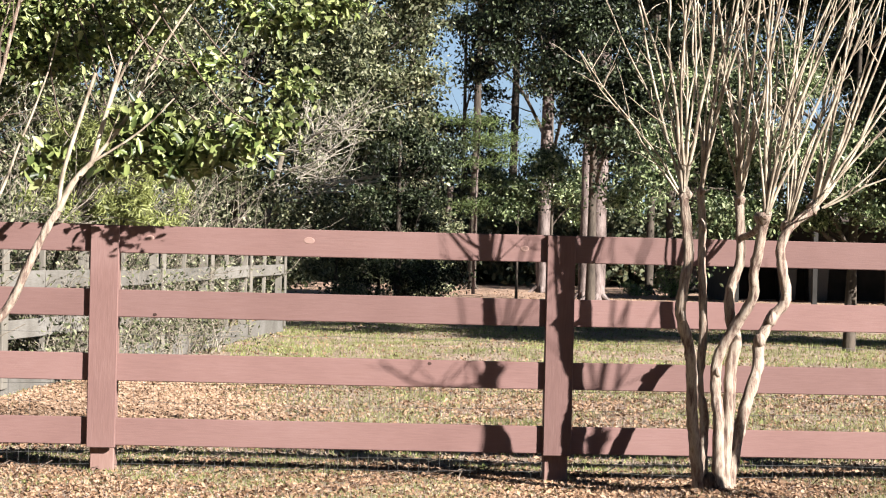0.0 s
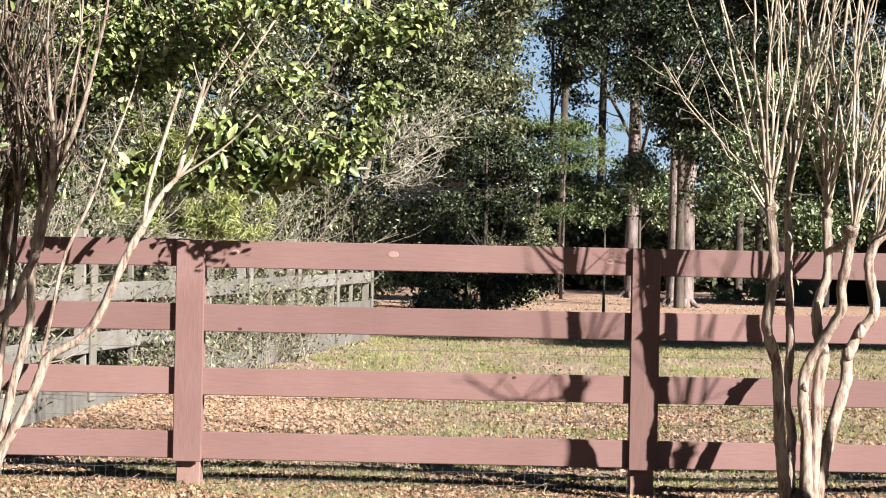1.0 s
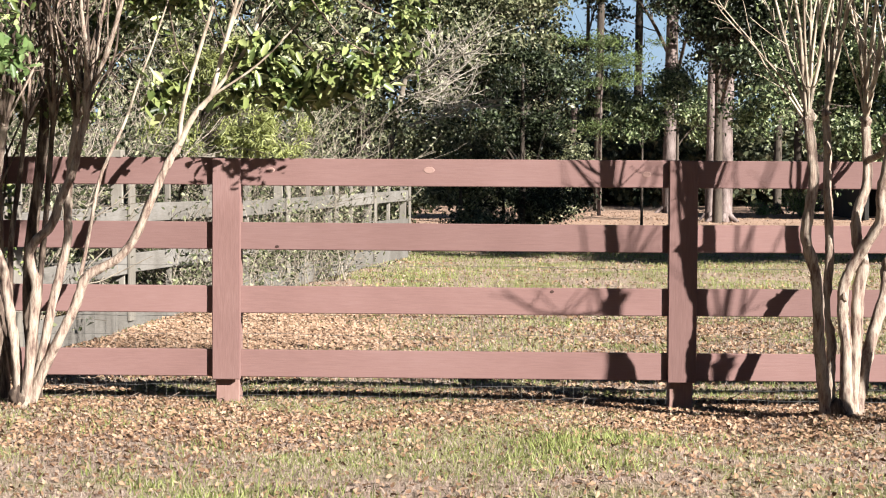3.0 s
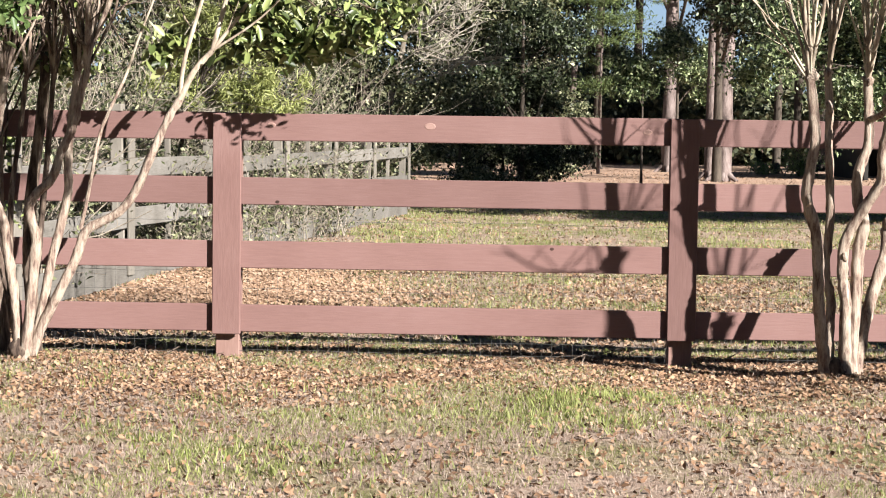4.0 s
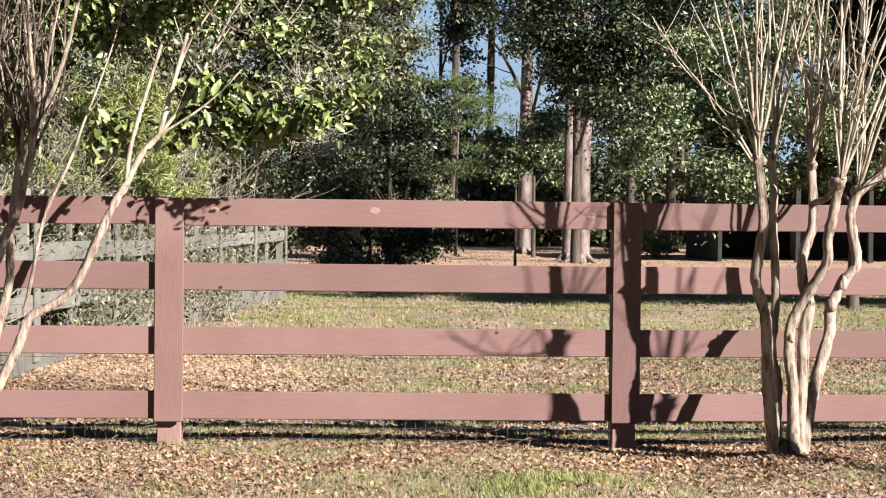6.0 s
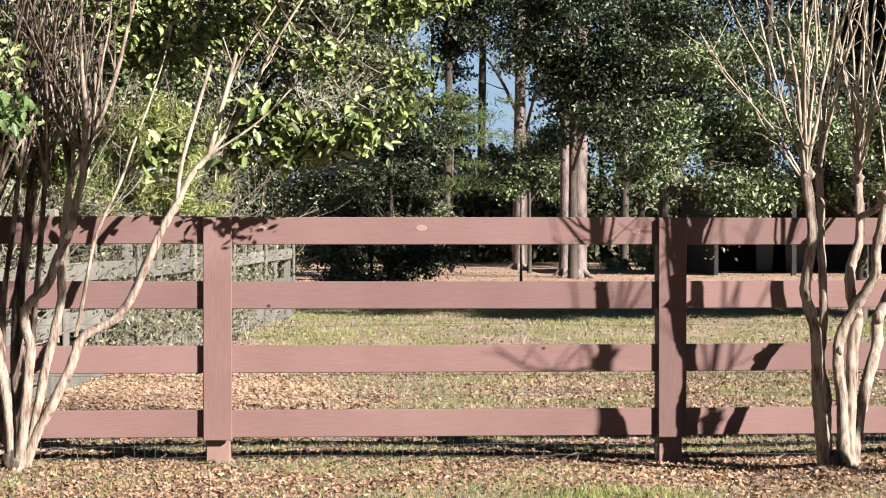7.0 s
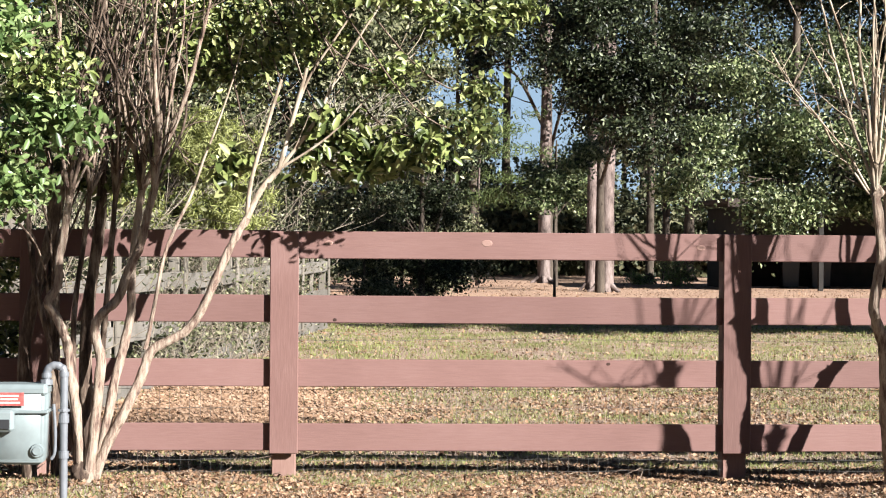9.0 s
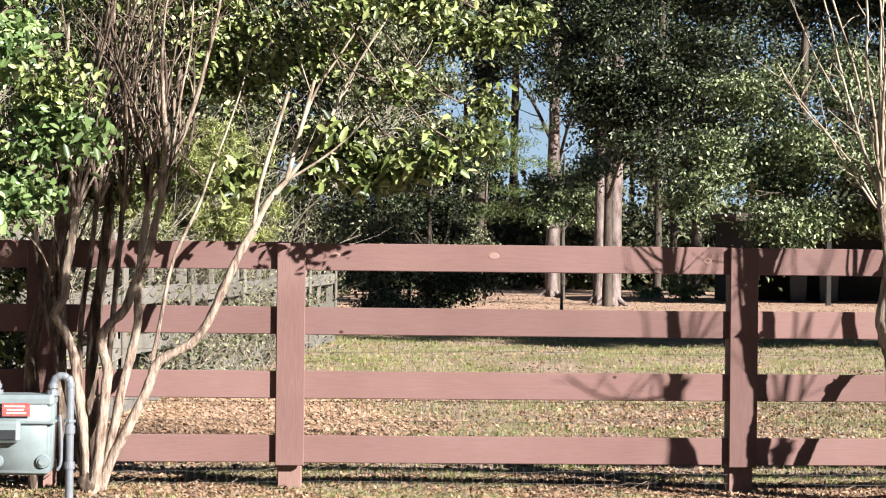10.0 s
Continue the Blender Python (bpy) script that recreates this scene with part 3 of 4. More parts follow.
def build_left_myrtle():
    tree = thing("crape_myrtle", "multi-stemmed crape myrtle with peeling tan bark", "tree", group="crape myrtles by the fence")
    stems = [
        ([(-0.97, -0.48, -0.05), (-0.94, -0.48, 0.04), (-0.88, -0.48, 0.20), (-0.79, -0.48, 0.38), (-0.71, -0.47, 0.55), (-0.66, -0.47, 0.68), (-0.56, -0.47, 0.74), (-0.48, -0.47, 0.79), (-0.40, -0.47, 0.90), (-0.32, -0.47, 1.09), (-0.24, -0.47, 1.26), (-0.18, -0.47, 1.36)], 0.027, 0.020),
        ([(-0.96, -0.48, -0.05), (-0.95, -0.47, 0.04), (-0.89, -0.46, 0.28), (-0.85, -0.44, 0.51), (-0.80, -0.42, 0.71), (-0.77, -0.40, 0.88), (-0.77, -0.40, 1.02), (-0.76, -0.40, 1.18), (-0.74, -0.40, 1.35), (-0.72, -0.40, 1.50)], 0.027, 0.018),
        ([(-0.98, -0.50, -0.05), (-0.97, -0.50, 0.04), (-0.94, -0.51, 0.28), (-0.92, -0.52, 0.49), (-0.905, -0.53, 0.65), (-0.935, -0.54, 0.79), (-0.90, -0.55, 0.87), (-0.82, -0.55, 0.95), (-0.77, -0.55, 1.09), (-0.71, -0.55, 1.22), (-0.68, -0.55, 1.35), (-0.64, -0.55, 1.50)], 0.029, 0.019),
        ([(-1.00, -0.48, -0.05), (-1.00, -0.48, 0.04), (-1.02, -0.48, 0.25), (-1.04, -0.49, 0.43), (-1.06, -0.49, 0.58), (-1.08, -0.50, 0.73), (-1.13, -0.50, 0.85), (-1.175, -0.50, 0.93), (-1.13, -0.50, 1.01), (-1.12, -0.50, 1.15), (-1.10, -0.50, 1.25), (-1.07, -0.50, 1.45)], 0.028, 0.019),
        ([(-1.05, -0.49, 0.56), (-1.05, -0.47, 0.73), (-1.05, -0.46, 0.85), (-1.04, -0.43, 1.01), (-1.01, -0.42, 1.22), (-0.98, -0.42, 1.48)], 0.016, 0.012),
        ([(-0.98, -0.44, -0.05), (-0.98, -0.43, 0.05), (-0.93, -0.40, 0.5), (-0.90, -0.36, 0.92), (-0.86, -0.34, 1.45)], 0.020, 0.014),
        ([(-1.02, -0.44, -0.05), (-1.03, -0.42, 0.1), (-1.15, -0.36, 0.6), (-1.26, -0.34, 1.0), (-1.32, -0.32, 1.5)], 0.021, 0.014),
        ([(-0.69, -0.47, 0.69), (-0.67, -0.46, 0.78), (-0.64, -0.45, 0.95), (-0.61, -0.44, 1.12), (-0.57, -0.44, 1.25), (-0.48, -0.44, 1.44)], 0.011, 0.008),
    ]
    tops = []
    for k, (pts, r0, r1) in enumerate(stems):
        line = smooth_line(pts, 5)
        put("stem", tube([(line, r0, r1)], "stem", BROWN_TWIG if k in (4, 5, 6) else MYRTLE, 12, 0.08), tree)
        tops.append((line[-1], r1))
    root_crown(tree, -0.99, -0.48, 0.070, 0.07)
    shoots, twigs = [], []
    # pale straight shoots from the long limb
    fork = np.array(tops[0][0])
    leader = [(0, 0), (0.07, 0.145), (0.16, 0.25)]
    ways = [([(0, 0), (0.02, 0.19), (0.10, 0.48), (0.17, 0.71)], 0.013, 0.009),
            (leader, 0.018, 0.015),
            (leader[2:] + [(0.23, 0.51), (0.30, 0.77)], 0.014, 0.010),
            (leader[2:] + [(0.33, 0.48), (0.49, 0.80), (0.67, 1.09), (0.95, 1.5)], 0.011, 0.004),
            (leader[2:] + [(0.41, 0.42), (0.64, 0.65), (0.85, 0.85)], 0.007, 0.003),
            ([(0.23, 0.51), (0.31, 0.72), (0.435, 0.91), (0.55, 1.09), (0.70, 1.40)], 0.008, 0.004)]
    for way, r0, r1 in ways:
        line = smooth_line([fork + [dx, 0.03 * math.sin(7 * dx), dz] for dx, dz in way], 5)
        shoots.append((line, r0, r1))
        if r1 < 0.008:
            shoots += [(t, 0.004, 0.0015) for t in side_twigs(line, 4, 0.35, 0.8, 0.4)]
    for one in shoots:
        put("shoot", tube([one], "shoot", MYRTLE_TWIG, 7), tree, "pale straight shoot")
    dark = []
    for p, r in tops[1:7]:
        for i in range(8):
            line = whip(p, (rnd.gauss(0.05, 0.2), rnd.gauss(0, 0.22), 1), rnd.uniform(0.8, 1.6), 0.2, 0.09, 9)
            dark.append((smooth_line(line, 2), r if i < 2 else rnd.uniform(0.005, 0.012), 0.0035))
            twigs += [(t, 0.004, 0.0015) for t in side_twigs(line, 6, 0.35, 1.0, 0.2)]
    line = whip(tops[7][0], (0.35, 0.02, 1), 0.9, 0.1, 0.05, 8)
    put("shoot", tube([(smooth_line(line, 2), 0.008, 0.003)], "shoot", MYRTLE_TWIG, 7), tree, "pale straight shoot")
    # dark bark puts shade into the upper limbs; every fourth is cream, as if lit
    for k, one in enumerate(dark):
        put("upper_limb", tube([one], "upper_limb", MYRTLE if k % 4 == 0 else BROWN_TWIG, 6), tree)
    put("twig_mass", tube(twigs, "twigs", BROWN_TWIG, 4), tree, "dense brown twigs", "stuff")


build_left_myrtle()


# ---- broadleaf evergreen whose boughs hang over the fence ----
def build_broadleaf():
    tree = thing("evergreen_tree", "broadleaf evergreen with sunlit light green leaves", "tree")
    feet = [(-1.16, -0.18), (-1.0, -0.14), (-1.3, -0.22)]
    trunks = []
    for i, (x, y) in enumerate(feet):
        line = smooth_line([(x, y, -0.05), (x - 0.03, y - 0.02, 0.7), (x + 0.10 * (i - 0.5), y, 1.5), (x + 0.25 * i - 0.2, y - 0.05, 2.3), (x + 0.5 * i - 0.4, y - 0.1, 3.2)], 6)
        put("trunk", tube([(line, 0.040, 0.018)], "trunk", BROWN_TWIG, 8, 0.05), tree)
        trunks.append(line)
    # sprays of leaves: place and size
    sprays = [(-1.18, -0.85, 1.80, 0.25), (-1.32, -0.85, 1.50, 0.17), (-1.42, -0.8, 2.25, 0.25), (-0.15, -0.20, 2.26, 0.28), (-0.38, -0.18, 2.40, 0.30),
              (0.12, -0.22, 2.34, 0.22), (0.92, -0.2, 2.42, 0.18),
              (1.20, -0.15, 2.46, 0.11), (-0.85, -0.12, 1.58, 0.13), (-1.08, -0.08, 1.62, 0.13), (-1.05, 0.1, 2.2, 0.25), (-0.5, 0.0, 2.6, 0.40), (0.5, -0.4, 2.66, 0.32), (-1.2, -0.4, 2.75, 0.5),
              (-1.5, -0.2, 1.7, 0.25), (0.1, -0.3, 3.0, 0.5), (-0.8, -0.3, 3.2, 0.6), (0.55, -0.55, 2.10, 0.10), (1.0, -0.5, 2.0, 0.07),
              (0.3, -0.7, 2.5, 0.16), (0.7, -0.5, 2.55, 0.16), (0.95, -0.75, 1.80, 0.06),
              (-0.80, 0.10, 1.95, 0.20), (-0.45, -0.18, 2.15, 0.20), (-1.55, 0.35, 0.75, 0.3), (-1.45, 0.3, 1.15, 0.25),
              (-1.12, -0.95, 2.05, 0.18),
              # six high sprays above the view, added to shade the brush behind the fence
              (0.3, 0.8, 3.5, 0.5), (-0.35, 0.9, 3.4, 0.45), (1.0, 0.9, 3.8, 0.5), (-0.9, 0.7, 3.3, 0.45), (0.4, 1.3, 4.1, 0.55), (1.6, 0.7, 4.3, 0.5),
              (1.75, -3.1, 2.80, 0.20), (2.05, -3.25, 2.82, 0.18), (1.67, -2.8, 2.86, 0.18), (1.90, -3.0, 3.10, 0.20), (1.60, -2.7, 3.08, 0.20)]
    # broad-leaved sprays that hang just over the fence
    low = len(sprays)
    sprays += [(0.28, -0.36, 1.80, 0.17), (0.52, -0.38, 1.72, 0.18), (0.74, -0.42, 1.78, 0.13), (0.12, -0.33, 1.66, 0.08), (-0.25, -0.36, 1.62, 0.09), (0.42, -0.36, 1.60, 0.08)]
    bright, shade, hang = [], [], []
    for i, (x, y, z, r) in enumerate(sprays):
        stem = trunks[0 if x < -1 else 1 if x > -0.4 else 2]
        far = x > -0.45
        k = len(stem) - (2 if far else 6) if far or z > 2 else int(np.clip((z - 0.75) / 3.2, 0.3, 0.95) * (len(stem) - 1))
        root, end = np.array(stem[k]), np.array((x, y, z))
        if far:
            way = [root, (root + end) * 0.5 + [0, 0, 0.28], end + [-0.30, 0, 0.12], end + [r * 0.5, 0, -0.02]]
        else:
            way = [root, root * 0.6 + end * 0.4 + [0, 0, 0.12], end - [0.12, 0, 0], end + [r * 0.6, 0, -0.02]]
        line = smooth_line(way, 6)
        put("bough", tube([(line, 0.007 + 0.004 * (r > 0.25), 0.003)], "bough", BROWN_TWIG, 6), tree)
        tw = side_twigs(line[-9:], 8, r * 1.1, 1.0, 0.1)
        put("twig_mass", tube([(t, 0.0035, 0.0015) for t in tw], "twigs", BROWN_TWIG, 4), tree, "", "stuff")
        c = max(7, int((80 if i >= low else 175) * r))
        p, o = clumps((x, y, z), (r * 1.15, r * 0.9, r * 0.85), c, 18, 0.06, 0.1)
        (bright if i < 3 else hang if i >= low else shade).append((p, o))
    for name, group, mat, size in (("leaf_spray", bright, PALE_LEAF, 0.066), ("crown", shade, BROAD_LEAF, 0.050), ("hanging_spray", hang, BROAD_LEAF, 0.078)):
        p, o = np.concatenate([g[0] for g in group]), np.concatenate([g[1] for g in group])
        put(name, leaves(name, p, size, mat, 0.4 * o + [0.5, -0.5, 0.3], 0.46, oval=True), tree, "", "stuff")


build_broadleaf()


# ---- gas meter ----
def build_meter():
    meter = thing("gas_meter", "pale grey gas meter on painted pipes beside a tree", "meter", (-1.04, -2.2, 0))
    bm = box_bm(0.275, 0.17, 0.32, 0.016)
    bmesh.ops.bevel(bm, geom=[e for e in bm.edges if e.calc_length() > 0.1], offset=0.008, segments=2, affect="EDGES")
    for v in bm.verts:
        if v.co.z < -0.06:
            v.co.x *= 0.93
            v.co.y *= 0.9
    body = part("body", bm, METER_PAINT, meter, "", True)
    body.location = (-0.01, 0, 0.475)
    top = part("top_casting", box_bm(0.283, 0.18, 0.05, 0.016), METER_PAINT, meter)
    top.location = (-0.01, 0, 0.622)
    seam = part("flange", box_bm(0.29, 0.19, 0.014, 0.004), METER_PAINT, meter)
    seam.location = (-0.01, 0, 0.535)
    index = part("index_box", box_bm(0.12, 0.05, 0.09, 0.012), METER_PAINT, meter)
    index.location = (-0.06, -0.105, 0.50)
    glass = part("index_window", box_bm(0.09, 0.006, 0.04, 0.002), METER_GLASS, index, "dark index window")
    glass.location = (0, -0.027, -0.012)
    tag = part("red_tag", box_bm(0.115, 0.004, 0.055, 0.001), TAG_RED, meter, "red tag with white print")
    tag.location = (-0.02, -0.096, 0.588)
    for i, w in enumerate((0.085, 0.07, 0.08)):
        bar = part("print_bar", box_bm(w, 0.002, 0.007, 0), TAG_WHITE, tag)
        bar.location = (0.004 * i - 0.006, -0.003, 0.014 - 0.014 * i)
    for x, z, r in ((0.09, 0.375, 0.030), (-0.10, 0.375, 0.03)):
        cb = bmesh.new()
        bmesh.ops.create_cone(cb, cap_ends=True, segments=24, radius1=r, radius2=r * 0.86, depth=0.016, matrix=Matrix.Rotation(radians(90), 4, "X"))
        cap = part("round_cap", cb, METER_PAINT, meter)
        cap.location = (x, -0.082, z)
        rb = bmesh.new()
        bmesh.ops.create_cone(rb, cap_ends=True, segments=20, radius1=r * 0.6, radius2=r * 0.55, depth=0.008, matrix=Matrix.Rotation(radians(90), 4, "X"))
        inner = part("cap_centre", rb, METER_PAINT, cap)
        inner.location = (0, -0.011, 0)
    for side in (1, -1):
        x0, x1 = 0.115 * side, 0.187 * side
        arc = [(x0, 0, 0.64), (x0, 0, 0.685), (x0 + 0.012 * side, 0, 0.712), (x0 + 0.036 * side, 0, 0.722), (x1 - 0.012 * side, 0, 0.712), (x1, 0, 0.685), (x1, 0, 0.5), (x1, 0, 0.2), (x1, 0, -0.05)]
        put("riser_pipe", tube([(smooth_line(arc, 4), 0.0165, 0.0165)], "riser_pipe", PIPE_PAINT, 14), meter)
        for cx, cz, h, r in ((x0, 0.652, 0.022, 0.026), (x0, 0.680, 0.018, 0.021), (x1, 0.685, 0.02, 0.0205), (x1, 0.50, 0.035, 0.0215), (x1, 0.35, 0.03, 0.021), (x1, 0.535, 0.01, 0.024)):
            nb = bmesh.new()
            bmesh.ops.create_cone(nb, cap_ends=True, segments=8 if r > 0.023 else 16, radius1=r, radius2=r, depth=h)
            nut = part("union_nut" if r > 0.023 else "coupling", nb, PIPE_PAINT, meter)
            nut.location = (cx, 0, cz)
    put("drip_tube", tube([(smooth_line([(0.145, 0.0, 0.56), (0.152, 0.0, 0.45), (0.150, 0.0, 0.36), (0.135, 0, 0.33)], 4), 0.007, 0.007)], "drip_tube", PIPE_PAINT, 8), meter)


build_meter()


# ---- shrubs along the grey fence ----
def build_brush(name, label, x, y, h, spread, n, mat_twig, leaf_mat, n_leaf, size, thick=0.01, group="brush along the grey fence"):
    bush = thing(name, label, "shrub", (x, y, 0), group=group)
    limbs, twigs, tips = [], [], []
    for i in range(n):
        a = rnd.uniform(0, 2 * math.pi)
        start = (rnd.gauss(0, spread * 0.3), rnd.gauss(0, spread * 0.3), -0.03)
        line = whip(start, (math.cos(a) * rnd.uniform(0.1, 0.8), math.sin(a) * rnd.uniform(0.1, 0.8), 1), h * rnd.uniform(0.5, 1.15), -0.15, 0.16, 9)
        limbs.append((line, thick * rnd.uniform(0.6, 1.5), thick * 0.3))
        tw = side_twigs(line, 7, h * 0.3, 1.2, 0.0)
        twigs += [(t, thick * 0.35, thick * 0.15) for t in tw]
        tips += [t[k] for t in tw for k in (2, 3, 4, 5)] + list(line[4:])
    put("stem_tangle", tube(limbs, "stem_tangle", mat_twig, 5), bush, "", "stuff")
    put("twig_tangle", tube(twigs, "twig_tangle", mat_twig, 4), bush, "", "stuff")
    tips = np.array(tips)
    p = tips[rng.integers(0, len(tips), n_leaf)] + rng.normal(size=(n_leaf, 3)) * spread * 0.10
    p[:, 2] = np.maximum(p[:, 2], 0.03)
    put("foliage", leaves("foliage", p, size, leaf_mat, np.tile([0.3, -0.5, 0.3], (n_leaf, 1)), 0.45), bush, "", "stuff")


for x, y, h, s in ((-2.7, 4.2, 2.0, 0.7), (-2.3, 6.6, 2.4, 0.8), (-3.6, 6.0, 3.2, 1.0), (-2.0, 9.0, 2.4, 0.8), (-3.3, 9.5, 3.6, 1.2), (-1.7, 11.8, 2.3, 0.8), (-2.9, 12.5, 3.8, 1.2), (-1.3, 14.6, 2.5, 0.9), (-0.9, 17.2, 2.4, 0.8), (-4.6, 8.2, 3.8, 1.3), (-2.2, 16.5, 3.8, 1.2), (-2.0, 3.2, 1.6, 0.5)):
    build_brush("thicket_shrub", "tangled twiggy shrub with sparse grey-green leaves", x, y, h, s, 30, GREY_TWIG, THICKET_LEAF, int(2600 * s), 0.055)


for x, y, h, s in ((-1.35, 6.2, 1.2, 0.5), (-1.15, 7.4, 1.3, 0.55), (-0.95, 8.7, 1.25, 0.5), (-0.8, 9.9, 1.2, 0.5), (-0.55, 11.4, 1.1, 0.45), (-1.9, 7.0, 1.6, 0.7), (-1.6, 9.4, 1.6, 0.7), (-1.4, 11.0, 1.7, 0.7), (-1.0, 13.0, 1.5, 0.6)):
    build_brush("vine_shrub", "leafy vine-tangled shrub grown through the grey fence", x, y, h, s, 34, GREY_TWIG, THICKET_LEAF, int(2400 * s), 0.05, 0.006)


def build_needle_bush():
    bush = thing("pine_sapling", "young pine with feathery yellow-green needles", "tree", (-1.22, 7.4, 0))
    stem = smooth_line([(-0.5, 0.3, -0.03), (-0.35, 0.2, 0.8), (-0.1, 0, 1.6), (0.15, 0, 2.5)], 5)
    put("trunk", tube([(stem, 0.03, 0.008)], "trunk", DARK_BARK, 7), bush)
    tufts, lines = [], []
    for k in range(85):
        f = rnd.uniform(0.55, 1.0)
        root = stem[int(f * (len(stem) - 1))]
        tip = np.array((rnd.gauss(0.15, 0.27), rnd.gauss(0, 0.2), rnd.uniform(1.35, 2.35)))
        lines.append((smooth_line([root, (np.array(root) + tip) / 2 + [0, 0, 0.05], tip], 3), 0.005, 0.002))
        d = rng.normal(size=(110, 3)) + [0, 0, 0.7]
        d /= np.linalg.norm(d, axis=1, keepdims=True)
        tufts.append(tip + d * rng.uniform(0.03, 0.14, (110, 1)))
    put("branchwork", tube(lines, "branchwork", DARK_BARK, 4), bush, "", "stuff")
    put("needles", leaves("needles", np.concatenate(tufts), 0.11, NEEDLE, None, 0.07), bush, "", "stuff")


build_needle_bush()


# ---- large trees behind ----
def build_tree(name, label, at, height, r_trunk, blobs, per, size, leaf_mat, bark_mat, lean=(0, 0), spread=0.35, wide=0.5, face=1.1):
    """A tapered trunk, limbs to each mass of leaves, and leaves in clumps. blobs: (x, y, z, rx, ry, rz, clumps) about the foot."""
    tree = thing(name, label, "tree", at)
    top = np.array((lean[0], lean[1], height))
    trunk = smooth_line([(0, 0, -0.1), top * [0.3, 0.3, 0.25], top * [0.5, 0.6, 0.6], top], 6)
    put("trunk", tube([(trunk, r_trunk, r_trunk * 0.3)], "trunk", bark_mat, 12), tree)
    limbs, ps, os_ = [], [], []
    for x, y, z, rx, ry, rz, n in blobs:
        k = int(min(0.9, max(0.25, (z - rz * 0.4) / height)) * (len(trunk) - 1))
        root = np.array(trunk[k])
        end = np.array((x, y, z))
        line = smooth_line([root, root * 0.5 + end * 0.5 + [0, 0, 0.25 * rz], end], 5)
        limbs.append((line, r_trunk * 0.4, r_trunk * 0.1))
        limbs += [(t, r_trunk * 0.12, r_trunk * 0.04) for t in side_twigs(line, 8, max(rx, rz) * 1.1, 1.2, 0.1)]
        p, o = clumps(end, (rx, ry, rz), n, per, spread, boughs=True)
        ps.append(p)
        os_.append(o)
    if limbs:
        for one in limbs[::9]:
            put("limb", tube([one], "limb", bark_mat, 7), tree)
        put("branchwork", tube([b for i, b in enumerate(limbs) if i % 9], "branchwork", bark_mat, 5), tree, "", "stuff")
        put("crown", leaves("crown", np.concatenate(ps), size, leaf_mat, np.concatenate(os_), wide, face=face), tree, "", "stuff")
    return tree


# dense grey-green mass behind the grey fence
build_tree("evergreen_tree", "dense grey-green evergreen tree rising over the paddock fence", (-1.2, 27.5, 0), 8, 0.22,
           [(0, 0, 4.0, 3.0, 2.2, 2.6, 420), (1.7, 0.6, 4.6, 2.0, 1.8, 2.2, 260), (-2.6, 0, 4.4, 2.6, 2.0, 2.6, 320), (0.5, 0.5, 7.2, 2.6, 2.0, 2.0, 260), (-2.5, 0.6, 7.4, 2.8, 2.0, 2.0, 240), (3.0, 0.4, 6.4, 1.3, 1.2, 1.9, 150)],
           62, 0.115, THICKET_LEAF, DARK_BARK, spread=0.21)
build_tree("evergreen_tree", "dense grey-green evergreen tree rising over the paddock fence", (-5.6, 22, 0), 8, 0.22,
           [(0, 0, 4.2, 2.6, 2.0, 2.8, 330), (2.2, 0, 3.4, 2.0, 1.6, 2.0, 230), (1.0, 0.4, 6.4, 2.6, 2.0, 2.0, 230)],
           62, 0.11, THICKET_LEAF, DARK_BARK, spread=0.21)
# near-black leaves here stand in for the shade under the thicket
build_tree("evergreen_tree", "low evergreen, the thicket's shade put into its dark leaf colour", (1.95, 26.6, 0), 3.4, 0.08,
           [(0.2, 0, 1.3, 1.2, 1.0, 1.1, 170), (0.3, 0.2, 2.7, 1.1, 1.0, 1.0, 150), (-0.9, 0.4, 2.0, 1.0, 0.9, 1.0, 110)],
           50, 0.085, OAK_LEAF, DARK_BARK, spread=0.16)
# low undergrowth at the far end of the paddock; darker leaves for 1 < x < 2 paint shade
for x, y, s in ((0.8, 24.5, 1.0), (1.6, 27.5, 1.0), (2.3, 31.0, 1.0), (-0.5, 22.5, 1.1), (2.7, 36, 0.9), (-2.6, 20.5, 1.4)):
    build_tree("undergrowth_bush", "evergreen bush at the wood's edge, dark-leaved where shade lies", (x, y, 0), 1.4 * s, 0.05,
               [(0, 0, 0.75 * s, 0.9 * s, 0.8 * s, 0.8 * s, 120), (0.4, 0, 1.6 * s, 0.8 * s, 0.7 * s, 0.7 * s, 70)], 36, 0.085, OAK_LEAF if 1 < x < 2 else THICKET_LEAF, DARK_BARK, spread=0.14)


def build_bare_bough():
    """Pale leafless boughs that curl out of the thicket."""
    tree = thing("bare_tree", "leafless tree with pale curling boughs", "tree", (0.6, 24.0, 0))
    trunk = smooth_line([(-1.1, 0.2, -0.1), (-1.1, 0.1, 1.4), (-0.8, 0, 2.9)], 5)
    put("trunk", tube([(trunk, 0.08, 0.05)], "trunk", GREY_TWIG, 8), tree)
    limbs = []
    for k in range(10):
        root = trunk[rnd.randint(7, len(trunk) - 1)]
        line = whip(root, (rnd.uniform(0.7, 1.3), rnd.uniform(-0.5, 0.1), rnd.uniform(-0.25, 0.5)), rnd.uniform(1.5, 2.4), 0.35, 0.17, 12)
        bough = put("bough", tube([(smooth_line(line, 2), 0.020, 0.007)], "bough", PALE_TWIG, 6), tree)
        for t in side_twigs(line, 11, 0.75, 1.3, 0.25):
            limbs.append((smooth_line(t, 2), 0.008, 0.004))
            limbs += [(u, 0.005, 0.003) for u in side_twigs(t, 3, 0.35, 1.3, 0.2)]
    put("twig_mass", tube(limbs, "twigs", PALE_TWIG, 4), tree, "", "stuff")


build_bare_bough()

